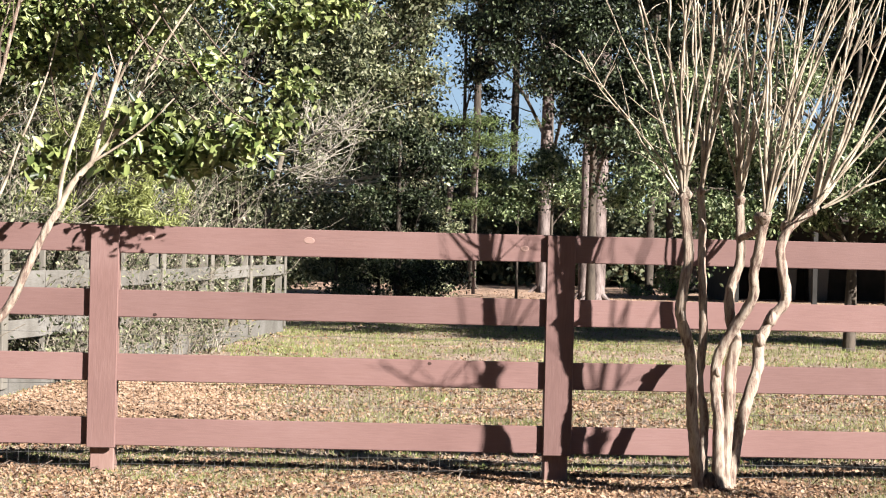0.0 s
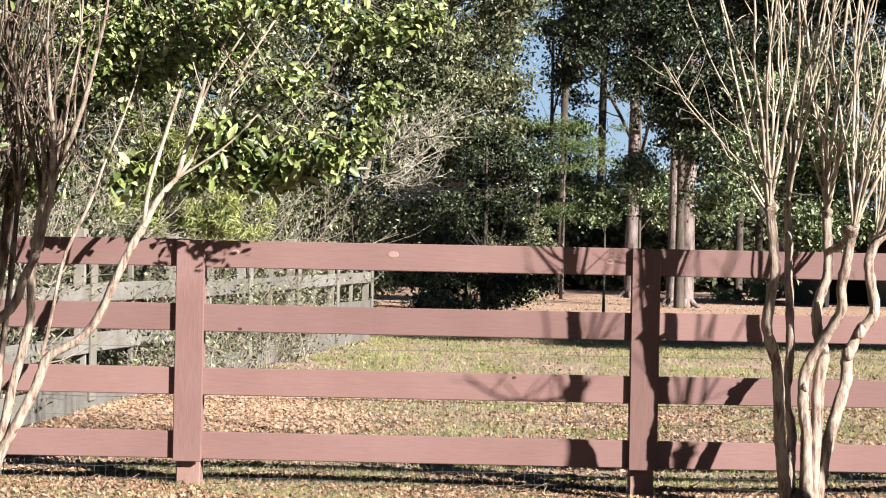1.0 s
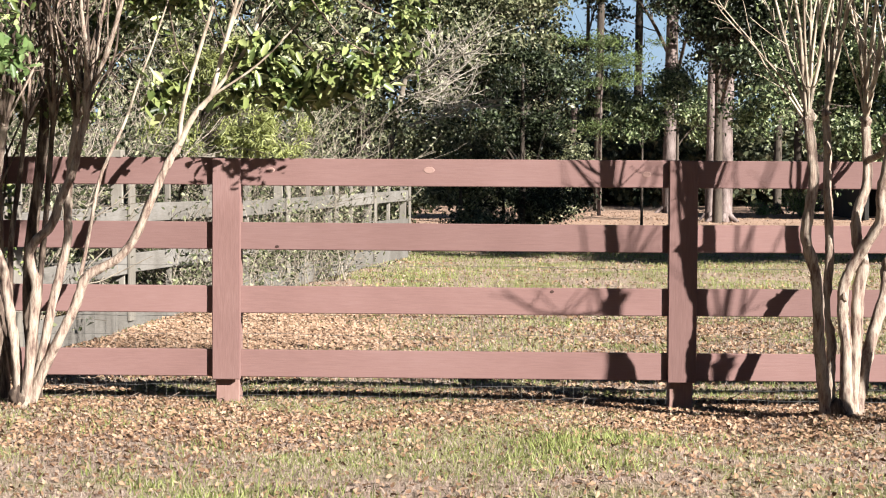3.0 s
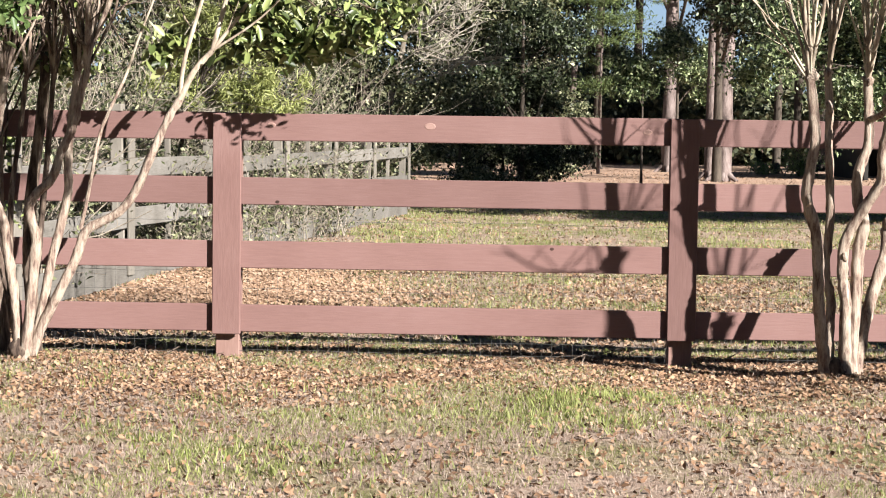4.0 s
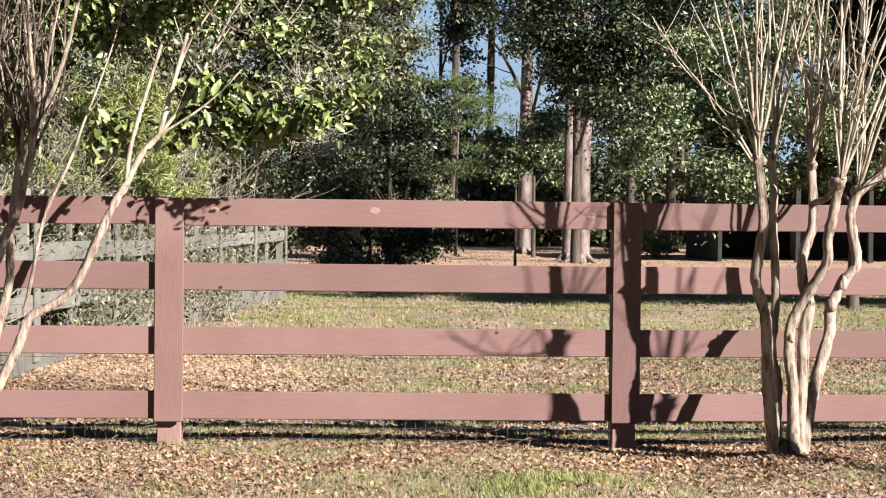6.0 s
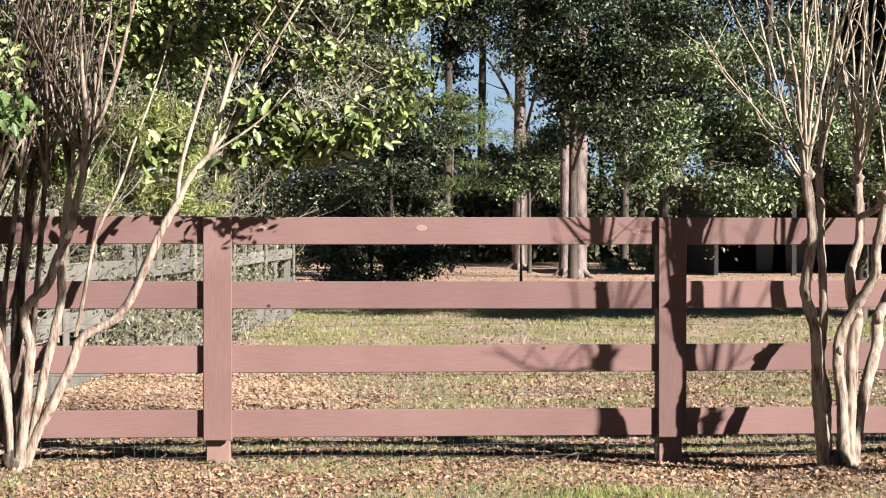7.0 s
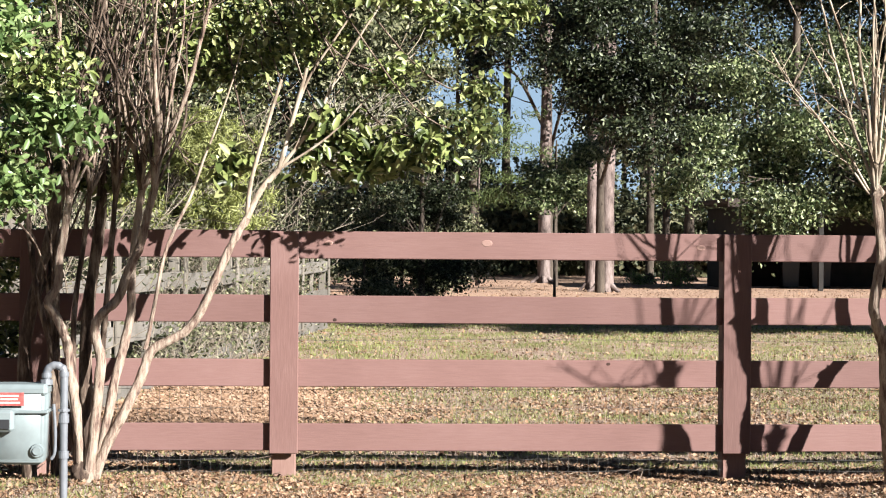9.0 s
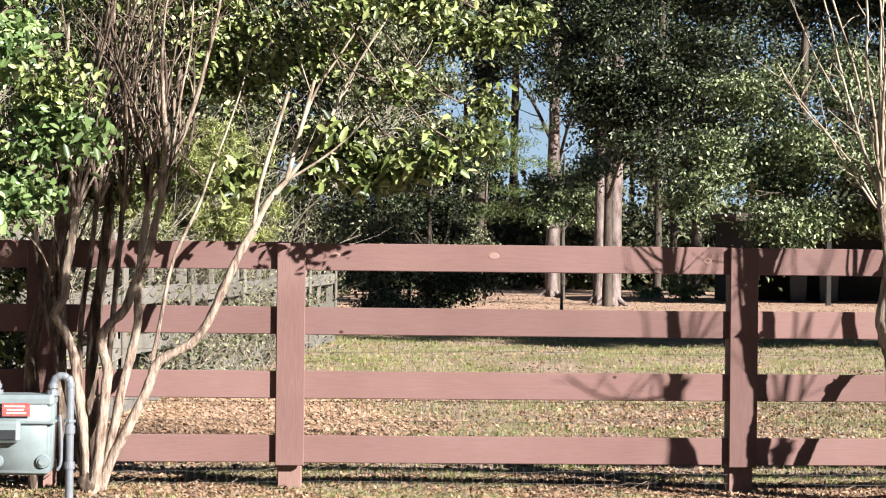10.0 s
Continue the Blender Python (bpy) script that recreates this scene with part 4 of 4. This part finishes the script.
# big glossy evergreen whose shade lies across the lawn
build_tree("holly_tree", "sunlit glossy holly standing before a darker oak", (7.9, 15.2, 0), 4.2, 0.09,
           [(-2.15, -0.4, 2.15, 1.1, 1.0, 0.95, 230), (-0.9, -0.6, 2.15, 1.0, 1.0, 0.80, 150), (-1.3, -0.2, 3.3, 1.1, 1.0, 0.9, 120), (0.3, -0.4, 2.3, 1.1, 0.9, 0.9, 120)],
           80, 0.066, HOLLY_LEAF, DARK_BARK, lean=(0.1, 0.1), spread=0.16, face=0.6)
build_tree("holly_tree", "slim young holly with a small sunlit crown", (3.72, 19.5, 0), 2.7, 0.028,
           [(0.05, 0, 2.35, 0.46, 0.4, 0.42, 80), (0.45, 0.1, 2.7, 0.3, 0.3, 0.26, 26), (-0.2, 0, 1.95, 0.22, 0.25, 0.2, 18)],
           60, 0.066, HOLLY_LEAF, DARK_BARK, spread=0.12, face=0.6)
build_tree("oak_tree", "large glossy live oak shading the lawn, leaves coloured dark for shade", (9.3, 17.0, 0), 6.6, 0.22,
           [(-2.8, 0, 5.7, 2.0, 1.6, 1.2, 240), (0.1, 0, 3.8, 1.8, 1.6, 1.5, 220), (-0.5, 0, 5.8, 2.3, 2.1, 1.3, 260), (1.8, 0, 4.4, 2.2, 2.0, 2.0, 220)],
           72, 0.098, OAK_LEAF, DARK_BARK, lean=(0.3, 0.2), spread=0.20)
build_tree("oak_tree", "broad oak that shades the middle of the lawn, leaves coloured dark for shade", (10.8, 14.6, 0), 5.5, 0.16,
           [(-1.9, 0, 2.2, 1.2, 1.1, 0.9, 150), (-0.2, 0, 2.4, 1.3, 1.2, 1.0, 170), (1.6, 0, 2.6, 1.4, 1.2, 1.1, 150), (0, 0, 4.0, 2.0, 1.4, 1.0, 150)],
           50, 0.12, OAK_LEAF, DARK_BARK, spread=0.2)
# added oak outside the view, there only to shade the oaks behind
build_tree("oak_tree", "unseen tall oak added beside the lawn to shade the trees behind", (16.2, 9.0, 0), 12, 0.3,
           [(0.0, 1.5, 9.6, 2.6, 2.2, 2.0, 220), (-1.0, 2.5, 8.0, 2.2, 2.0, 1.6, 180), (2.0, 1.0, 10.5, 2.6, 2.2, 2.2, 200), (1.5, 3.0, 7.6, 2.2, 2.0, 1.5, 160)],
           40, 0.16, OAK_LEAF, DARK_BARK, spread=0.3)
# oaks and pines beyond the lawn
build_tree("oak_tree", "tall oak beyond the lawn, leaves coloured dark for shade", (11.9, 56, 0), 17, 0.15,
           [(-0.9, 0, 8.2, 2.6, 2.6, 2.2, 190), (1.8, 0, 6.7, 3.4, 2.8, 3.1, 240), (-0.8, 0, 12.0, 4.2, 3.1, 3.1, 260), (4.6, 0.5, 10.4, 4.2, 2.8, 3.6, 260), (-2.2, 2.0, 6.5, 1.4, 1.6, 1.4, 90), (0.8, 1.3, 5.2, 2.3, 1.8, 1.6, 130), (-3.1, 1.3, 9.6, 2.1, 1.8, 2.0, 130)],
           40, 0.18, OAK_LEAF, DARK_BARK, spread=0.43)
build_tree("oak_tree", "tall oak beyond the lawn, leaves coloured dark for shade", (20.5, 47, 0), 13, 0.25,
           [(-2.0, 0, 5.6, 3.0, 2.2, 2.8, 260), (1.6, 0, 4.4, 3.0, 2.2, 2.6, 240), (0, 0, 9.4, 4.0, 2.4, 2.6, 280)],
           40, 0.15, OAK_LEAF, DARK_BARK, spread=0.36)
build_tree("oak_tree", "oak with leaves coloured dark for shade, low boughs hanging before the pines", (7.12, 38.6, 0), 11, 0.13,
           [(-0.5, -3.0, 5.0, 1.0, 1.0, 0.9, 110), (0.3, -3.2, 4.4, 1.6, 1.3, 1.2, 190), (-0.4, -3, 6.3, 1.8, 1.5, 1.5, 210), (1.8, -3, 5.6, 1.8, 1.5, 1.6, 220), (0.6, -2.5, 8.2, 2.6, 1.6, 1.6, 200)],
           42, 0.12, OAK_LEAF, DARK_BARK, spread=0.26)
build_tree("oak_tree", "tall oak behind a pine, leaves coloured dark for shade", (7.1, 50.5, 0), 13, 0.18,
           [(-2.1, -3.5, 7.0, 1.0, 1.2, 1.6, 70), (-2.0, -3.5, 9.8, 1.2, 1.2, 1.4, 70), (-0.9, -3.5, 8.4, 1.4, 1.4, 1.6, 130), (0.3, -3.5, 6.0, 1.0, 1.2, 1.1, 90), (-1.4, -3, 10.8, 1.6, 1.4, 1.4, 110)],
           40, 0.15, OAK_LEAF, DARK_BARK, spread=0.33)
build_tree("evergreen_tree", "slender grey-green evergreen at the paddock's end", (1.2, 33.5, 0), 8.5, 0.14,
           [(0.7, 0, 5.6, 1.2, 1.1, 1.6, 170), (0.5, 0, 8.2, 1.1, 1.0, 1.3, 110), (-0.6, 0, 6.8, 1.4, 1.1, 1.6, 140), (0.9, 0, 3.2, 1.0, 1.0, 1.2, 110)],
           50, 0.12, THICKET_LEAF, DARK_BARK, spread=0.24)
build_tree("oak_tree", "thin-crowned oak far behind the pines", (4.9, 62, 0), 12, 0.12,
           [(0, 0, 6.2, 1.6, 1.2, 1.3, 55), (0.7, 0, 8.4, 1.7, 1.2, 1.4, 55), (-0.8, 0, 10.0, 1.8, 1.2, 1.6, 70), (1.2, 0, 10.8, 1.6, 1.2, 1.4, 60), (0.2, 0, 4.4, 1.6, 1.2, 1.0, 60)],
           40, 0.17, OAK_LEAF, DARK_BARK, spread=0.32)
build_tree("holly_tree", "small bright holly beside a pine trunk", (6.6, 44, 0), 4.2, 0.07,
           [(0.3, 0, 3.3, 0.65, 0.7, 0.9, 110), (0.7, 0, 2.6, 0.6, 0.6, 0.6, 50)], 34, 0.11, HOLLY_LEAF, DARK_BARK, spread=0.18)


def build_pine(x, y, h, r, label, tuft=True, lean=(0.2, 0.1), bark_mat=PINE_BARK):
    pine = thing("pine_tree", label, "tree", (x, y, 0), group="pines beyond the lawn")
    trunk = smooth_line([(0, 0, -0.1), (0.02, 0, 0.3), (lean[0] * 0.3, 0, h * 0.3), (lean[0] * 0.7, lean[1], h * 0.65), (lean[0], lean[1], h)], 6)
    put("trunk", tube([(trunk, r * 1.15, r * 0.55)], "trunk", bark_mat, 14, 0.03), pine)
    root = [(smooth_line([(0, 0, 0.30), (r * 1.0 * math.cos(a), r * 1.0 * math.sin(a), 0.12), (r * 2.0 * math.cos(a), r * 2.0 * math.sin(a), -0.03)], 4), r * 0.5, r * 0.2) for a in (0.4, 1.9, 3.3, 4.6, 5.6)]
    put("root_flare", tube(root, "root_flare", bark_mat, 7), pine)
    if tuft:
        ps, lines = [], []
        for k in range(46):
            z = rnd.uniform(h * 0.62, h)
            a, ln = rnd.uniform(0, 6.28), rnd.uniform(0.6, 2.4)
            tip = np.array((lean[0] + ln * math.cos(a), ln * math.sin(a), z + rnd.uniform(-0.2, 0.6)))
            lines.append((smooth_line([(lean[0] * z / h, lean[1] * z / h, z - 0.3), tip * [0.6, 0.6, 1], tip], 4), 0.03, 0.01))
            ps.append(tip + rng.normal(size=(150, 3)) * 0.26)
        put("branchwork", tube(lines, "branchwork", bark_mat, 5), pine, "", "stuff")
        put("needles", leaves("needles", np.concatenate(ps), 0.28, PINE_NEEDLE, None, 0.08), pine, "", "stuff")


for x, y, h, r, tuft in ((6.8, 49, 17, 0.21, True), (7.35, 39.3, 16, 0.225, True), (7.18, 40.9, 15, 0.15, False), (4.75, 52, 15, 0.14, True), (6.9, 64, 17, 0.18, True), (3.6, 47, 3.2, 0.16, False), (10.3, 50, 15, 0.14, False), (12.5, 55, 16, 0.2, True), (14.2, 47, 15, 0.16, False)):
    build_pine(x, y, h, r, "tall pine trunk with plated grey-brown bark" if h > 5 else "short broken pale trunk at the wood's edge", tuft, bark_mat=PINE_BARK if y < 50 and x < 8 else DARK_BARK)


def build_soft_pine():
    pine = thing("pine_sapling", "young pine with soft green needles at the wood's edge", "tree", (4.5, 46, 0))
    put("trunk", tube([(smooth_line([(0, 0, -0.1), (0, 0, 2), (0.1, 0, 5.3)], 4), 0.06, 0.02)], "trunk", PINE_BARK, 7), pine)
    ps = []
    for k in range(60):
        tip = np.array((rnd.gauss(0.2, 0.75), rnd.gauss(0, 0.5), rnd.choice((2.6, 3.3, 3.9, 4.5, 5.1)) + rnd.gauss(0, 0.1)))
        ps.append(tip + rng.normal(size=(75, 3)) * [0.26, 0.2, 0.09])
    put("needles", leaves("needles", np.concatenate(ps), 0.22, PINE_NEEDLE, None, 0.09), pine, "", "stuff")


build_soft_pine()


# ---- open shed, its shade put into the colours ----
def build_shed():
    shed = thing("open_shed", "open-fronted shed, deep shade put into its dark colours", "shed", (16.4, 43, 0))
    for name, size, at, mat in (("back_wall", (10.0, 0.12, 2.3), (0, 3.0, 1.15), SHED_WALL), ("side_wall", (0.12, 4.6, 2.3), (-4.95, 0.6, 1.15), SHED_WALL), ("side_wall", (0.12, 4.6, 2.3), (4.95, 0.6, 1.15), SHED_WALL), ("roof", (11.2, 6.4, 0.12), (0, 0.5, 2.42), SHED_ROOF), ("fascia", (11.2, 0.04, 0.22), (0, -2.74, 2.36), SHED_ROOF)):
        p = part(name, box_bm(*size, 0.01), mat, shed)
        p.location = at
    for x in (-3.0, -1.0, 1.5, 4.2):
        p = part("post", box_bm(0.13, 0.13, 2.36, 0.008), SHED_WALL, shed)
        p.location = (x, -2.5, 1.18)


build_shed()


def build_bin(x, y, h, w, mat, label):
    b = thing("storage_bin", label, "bin", (x, y, 0), group="bins at the shed")
    bm = box_bm(w, w * 0.9, h, 0.02, (0, 0, h / 2 - 0.02))
    for v in bm.verts:
        if v.co.z < h * 0.4:
            v.co.x *= 0.86
            v.co.y *= 0.86
    part("body", bm, mat, b)
    lid = part("lid", box_bm(w * 1.06, w * 0.98, 0.06, 0.02), mat, b)
    lid.location = (0, 0, h + 0.01)


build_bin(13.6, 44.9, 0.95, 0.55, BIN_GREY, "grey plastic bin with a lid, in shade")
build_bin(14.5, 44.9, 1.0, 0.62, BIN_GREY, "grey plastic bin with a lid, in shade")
build_bin(9.9, 49.6, 0.16, 0.24, BIN_GREEN, "small bright green plastic tub on the lawn")


build_brush("lawn_shrub", "low yellow-green shrub on the far lawn", 10.4, 45.5, 0.8, 0.6, 22, PALE_TWIG, PALE_LEAF, 1600, 0.09, 0.012, "shrubs on the far lawn")
build_brush("lawn_shrub", "low yellow-green shrub on the far lawn", 9.3, 46.5, 0.5, 0.5, 18, PALE_TWIG, PALE_LEAF, 900, 0.08, 0.010, "shrubs on the far lawn")


# ---- far woods ----
def build_woods():
    ob = thing("far_woods", "far dark mixed woods closing the view", "woods", kind="stuff")
    ps, os_, lines = [], [], []
    for k in range(150):
        x, y = rnd.uniform(-34, 44), rnd.uniform(64, 84)
        gap = 2.8 < 0.27 + (x - 0.27) * 58 / (y + 10) < 8.2
        h = rnd.uniform(3.8, 5.0) if gap else rnd.uniform(8, 14)
        lines.append((smooth_line([(x, y, -0.1), (x + rnd.uniform(-0.3, 0.3), y, h * 0.5), (x, y, h)], 3), rnd.uniform(0.1, 0.22), 0.05))
        p, o = clumps((x, y, h * 0.62), (rnd.uniform(1.8, 3.0), 1.6, h * 0.42), 26, 22, 0.5, 0.2)
        p[:, 2] = np.maximum(p[:, 2], 0.1)
        ps.append(p)
        os_.append(o)
    for k in range(420):
        x, y = rnd.uniform(-34, 44), rnd.uniform(60, 72)
        p, o = clumps((x, y, 1.6), (1.9, 1.0, rnd.uniform(1.4, 2.4)), 20, 22, 0.32, 0.1)
        p[:, 2] = np.maximum(p[:, 2], 0.1)
        ps.append(p)
        os_.append(o)
    put("trunks", tube(lines, "trunks", DARK_BARK, 6), ob, "", "stuff")
    put("crowns", leaves("crowns", np.concatenate(ps), 0.30, WOODS_LEAF, np.concatenate(os_), 0.6), ob, "", "stuff")


build_woods()


# ---- pale sky low behind the woods ----
def sky_backdrop():
    m = bpy.data.materials.new("low_sky")
    m.use_nodes = True
    n, l = m.node_tree.nodes, m.node_tree.links
    n.remove(n["Principled BSDF"])
    em = n.new("ShaderNodeEmission")
    co, sep = n.new("ShaderNodeTexCoord"), n.new("ShaderNodeSeparateXYZ")
    l.new(co.outputs["Generated"], sep.inputs[0])
    r = ramp(n, [(0.0, (0.50, 0.66, 0.80)), (1.0, (0.22, 0.42, 0.72))])
    l.new(sep.outputs["Z"], r.inputs["Fac"])
    l.new(r.outputs["Color"], em.inputs["Color"])
    em.inputs["Strength"].default_value = 0.28
    l.new(em.outputs[0], n["Material Output"].inputs["Surface"])
    bm = bmesh.new()
    bmesh.ops.create_grid(bm, x_segments=1, y_segments=1, size=1, matrix=Matrix.Translation((10, 300, 40)) @ Matrix.Rotation(radians(90), 4, "X") @ Matrix.Diagonal((150, 45, 1, 1)))
    tagged(part("backdrop", bm, m), "pale blue sky low behind the woods", "sky", "", "structure")


sky_backdrop()


# ---- fallen leaves and grass ----
def scatter(n, x0, x1, y0, y1, keep=None):
    x, y = rng.uniform(x0, x1, n), rng.uniform(y0, y1, n)
    if keep is not None:
        k = keep(x, y) > rng.uniform(0, 1, n)
        x, y = x[k], y[k]
    return x, y


def patchy(x, y):
    """Where the lawn is green: uneven patches from a hand's width to a metre."""
    a, b = x + 0.25 * np.sin(y * 3.1), y + 0.25 * np.sin(x * 2.7 + 0.6)
    v = 0.30 * np.sin(a * 1.9 + 1.3 * np.sin(b * 1.1)) + 0.26 * np.sin(b * 2.6 - a * 0.8 + 1.0) + 0.26 * np.sin(a * 5.3 + 1.7 * np.sin(b * 4.1)) + 0.20 * np.sin(b * 9.1 + 2.0 * np.sin(a * 6.3))
    return np.clip(0.5 + v, 0, 1)


def wedge(x, y):
    """Only the ground that lies in front of the path is dressed."""
    half = 0.27 * (y + 10.5) + 1.6
    return ((x > 0.9 - half) & (x < 1.0 + half + 0.02 * y)).astype(float)


def build_litter():
    ob = thing("fallen_leaves", "brown and tan fallen leaves over the lawn", "leaves", kind="stuff")
    for n, x0, x1, y0, y1, size in ((150000, -4, 6.5, -5, 0.6, 0.031), (85000, -6, 9, 0.3, 9, 0.037), (22000, -6, 14, 8, 24, 0.045), (12000, -6, 18, 24, 50, 0.055)):
        x, y = scatter(n, x0, x1, y0, y1, lambda a, b: wedge(a, b) * (1.15 - 0.9 * patchy(a, b)) * np.clip((b + 2.3) / 1.4, 0.20, 1))
        p = np.stack([x, y, ground_z(x, y) + rng.uniform(0.002, 0.016, len(x)) * size / 0.036], 1)
        put("leaf_layer", leaves("leaf_layer", p, size, LITTER, np.tile([0.2, -0.3, 1.7], (len(x), 1)), 0.55), ob, "", "stuff")


def build_leaf_pile():
    ob = thing("leaf_pile", "drift of orange-tan fallen leaves against the grey fence", "leaves", kind="stuff")
    n = 20000
    x, y = rng.normal(-0.5, 0.55, n), rng.normal(4.2, 1.0, n)
    k = x > -1.62 + 0.122 * (y - 2.2)
    x, y = x[k], y[k]
    p = np.stack([x, y, ground_z(x, y) + rng.uniform(0.004, 0.03, len(x))], 1)
    put("leaf_layer", leaves("leaf_layer", p, 0.038, ORANGE_LITTER, np.tile([0.7, -1.0, 2.6], (len(x), 1)), 0.55), ob, "", "stuff")


def blades(name, x, y, h, mat):
    n = len(x)
    a = rng.uniform(0, 6.283, n)
    lean = rng.uniform(0.1, 1.0, n) * h
    b = rng.uniform(0, 6.283, n)
    hh = h * rng.uniform(0.5, 1.3, n)
    w = h * 0.09
    z = ground_z(x, y) - 0.004
    v = np.stack([np.stack([x - w * np.cos(a), y - w * np.sin(a), z], 1), np.stack([x + w * np.cos(a), y + w * np.sin(a), z], 1), np.stack([x + lean * np.cos(b), y + lean * np.sin(b), z + hh], 1)], 1)
    return raw_mesh(name, v.reshape(-1, 3), np.arange(3 * n).reshape(-1, 3), mat)


def build_grass():
    ob = thing("grass", "short dormant grass with green tufts", "grass", kind="stuff")
    for n, x0, x1, y0, y1, h in ((190000, -4, 6.5, -5, 0.8, 0.022), (80000, -6, 9, 0.4, 9, 0.032), (70000, -6, 14, 8, 30, 0.045)):
        x, y = scatter(n, x0, x1, y0, y1, wedge)
        x, y = (x[::3], y[::3]) if y0 > 6 else (x, y)
        put("dry_blades", blades("dry_blades", x, y, h, DRY_GRASS), ob, "", "stuff")
        x, y = scatter(int(n * (1.8 if y0 > 6 else 1.2)), x0, x1, y0, y1, lambda a, b: wedge(a, b) * np.clip(patchy(a, b) * 2.0 - 0.72 + 0.2 * (b > 0.6) + 0.3 * (b > 6), 0.03, 1))
        put("green_blades", blades("green_blades", x, y, h * 1.15, GREEN_GRASS), ob, "", "stuff")


def build_sticks():
    ob = thing("fallen_twigs", "thin dead twigs lying along the fence foot", "twigs", kind="stuff")
    lines = []
    for k in range(110):
        x, y, a, ln = rnd.uniform(-2.2, 5.2), rnd.gauss(0.25, 0.28), rnd.gauss(0, 0.9), rnd.uniform(0.07, 0.24)
        z = float(ground_z(x, y)) + 0.012
        lines.append(([(x, y, z), (x + ln * 0.5 * math.cos(a), y + ln * 0.5 * math.sin(a), z + rnd.uniform(0.0, 0.05)), (x + ln * math.cos(a + 0.3), y + ln * math.sin(a + 0.3), z + rnd.uniform(-0.005, 0.06))], 0.003, 0.0015))
    put("twig_layer", tube(lines, "twig_layer", BROWN_TWIG, 4), ob, "", "stuff")


def build_weeds():
    ob = thing("weed_patch", "low bright green weeds among the dry grass", "weeds", kind="stuff")
    for x, y, r, n in ((1.75, -1.4, 0.20, 900), (1.92, -1.8, 0.22, 900), (1.8, -2.2, 0.18, 400), (0.9, -3.2, 0.4, 900), (-0.7, -2.2, 0.45, 1000), (0.1, -2.9, 0.4, 900), (2.1, -2.25, 0.2, 350), (3.2, -2.6, 0.35, 600), (-0.7, -0.75, 0.3, 500), (0.3, -1.4, 0.25, 350), (2.7, 1.9, 0.5, 900), (5.0, 2.6, 0.6, 900)):
        px, py = rng.normal(x, r * 1.2, n), rng.normal(y, r * 0.8, n)
        k = patchy(px * 2.1, py * 2.1) > rng.uniform(0.2, 0.9, n)
        px, py = px[k], py[k]
        put("weed_leaf_layer", blades("weed_leaf_layer", px, py, 0.045, GREEN_GRASS), ob, "", "stuff")


build_litter()
build_sticks()
build_weeds()
build_leaf_pile()
build_grass()
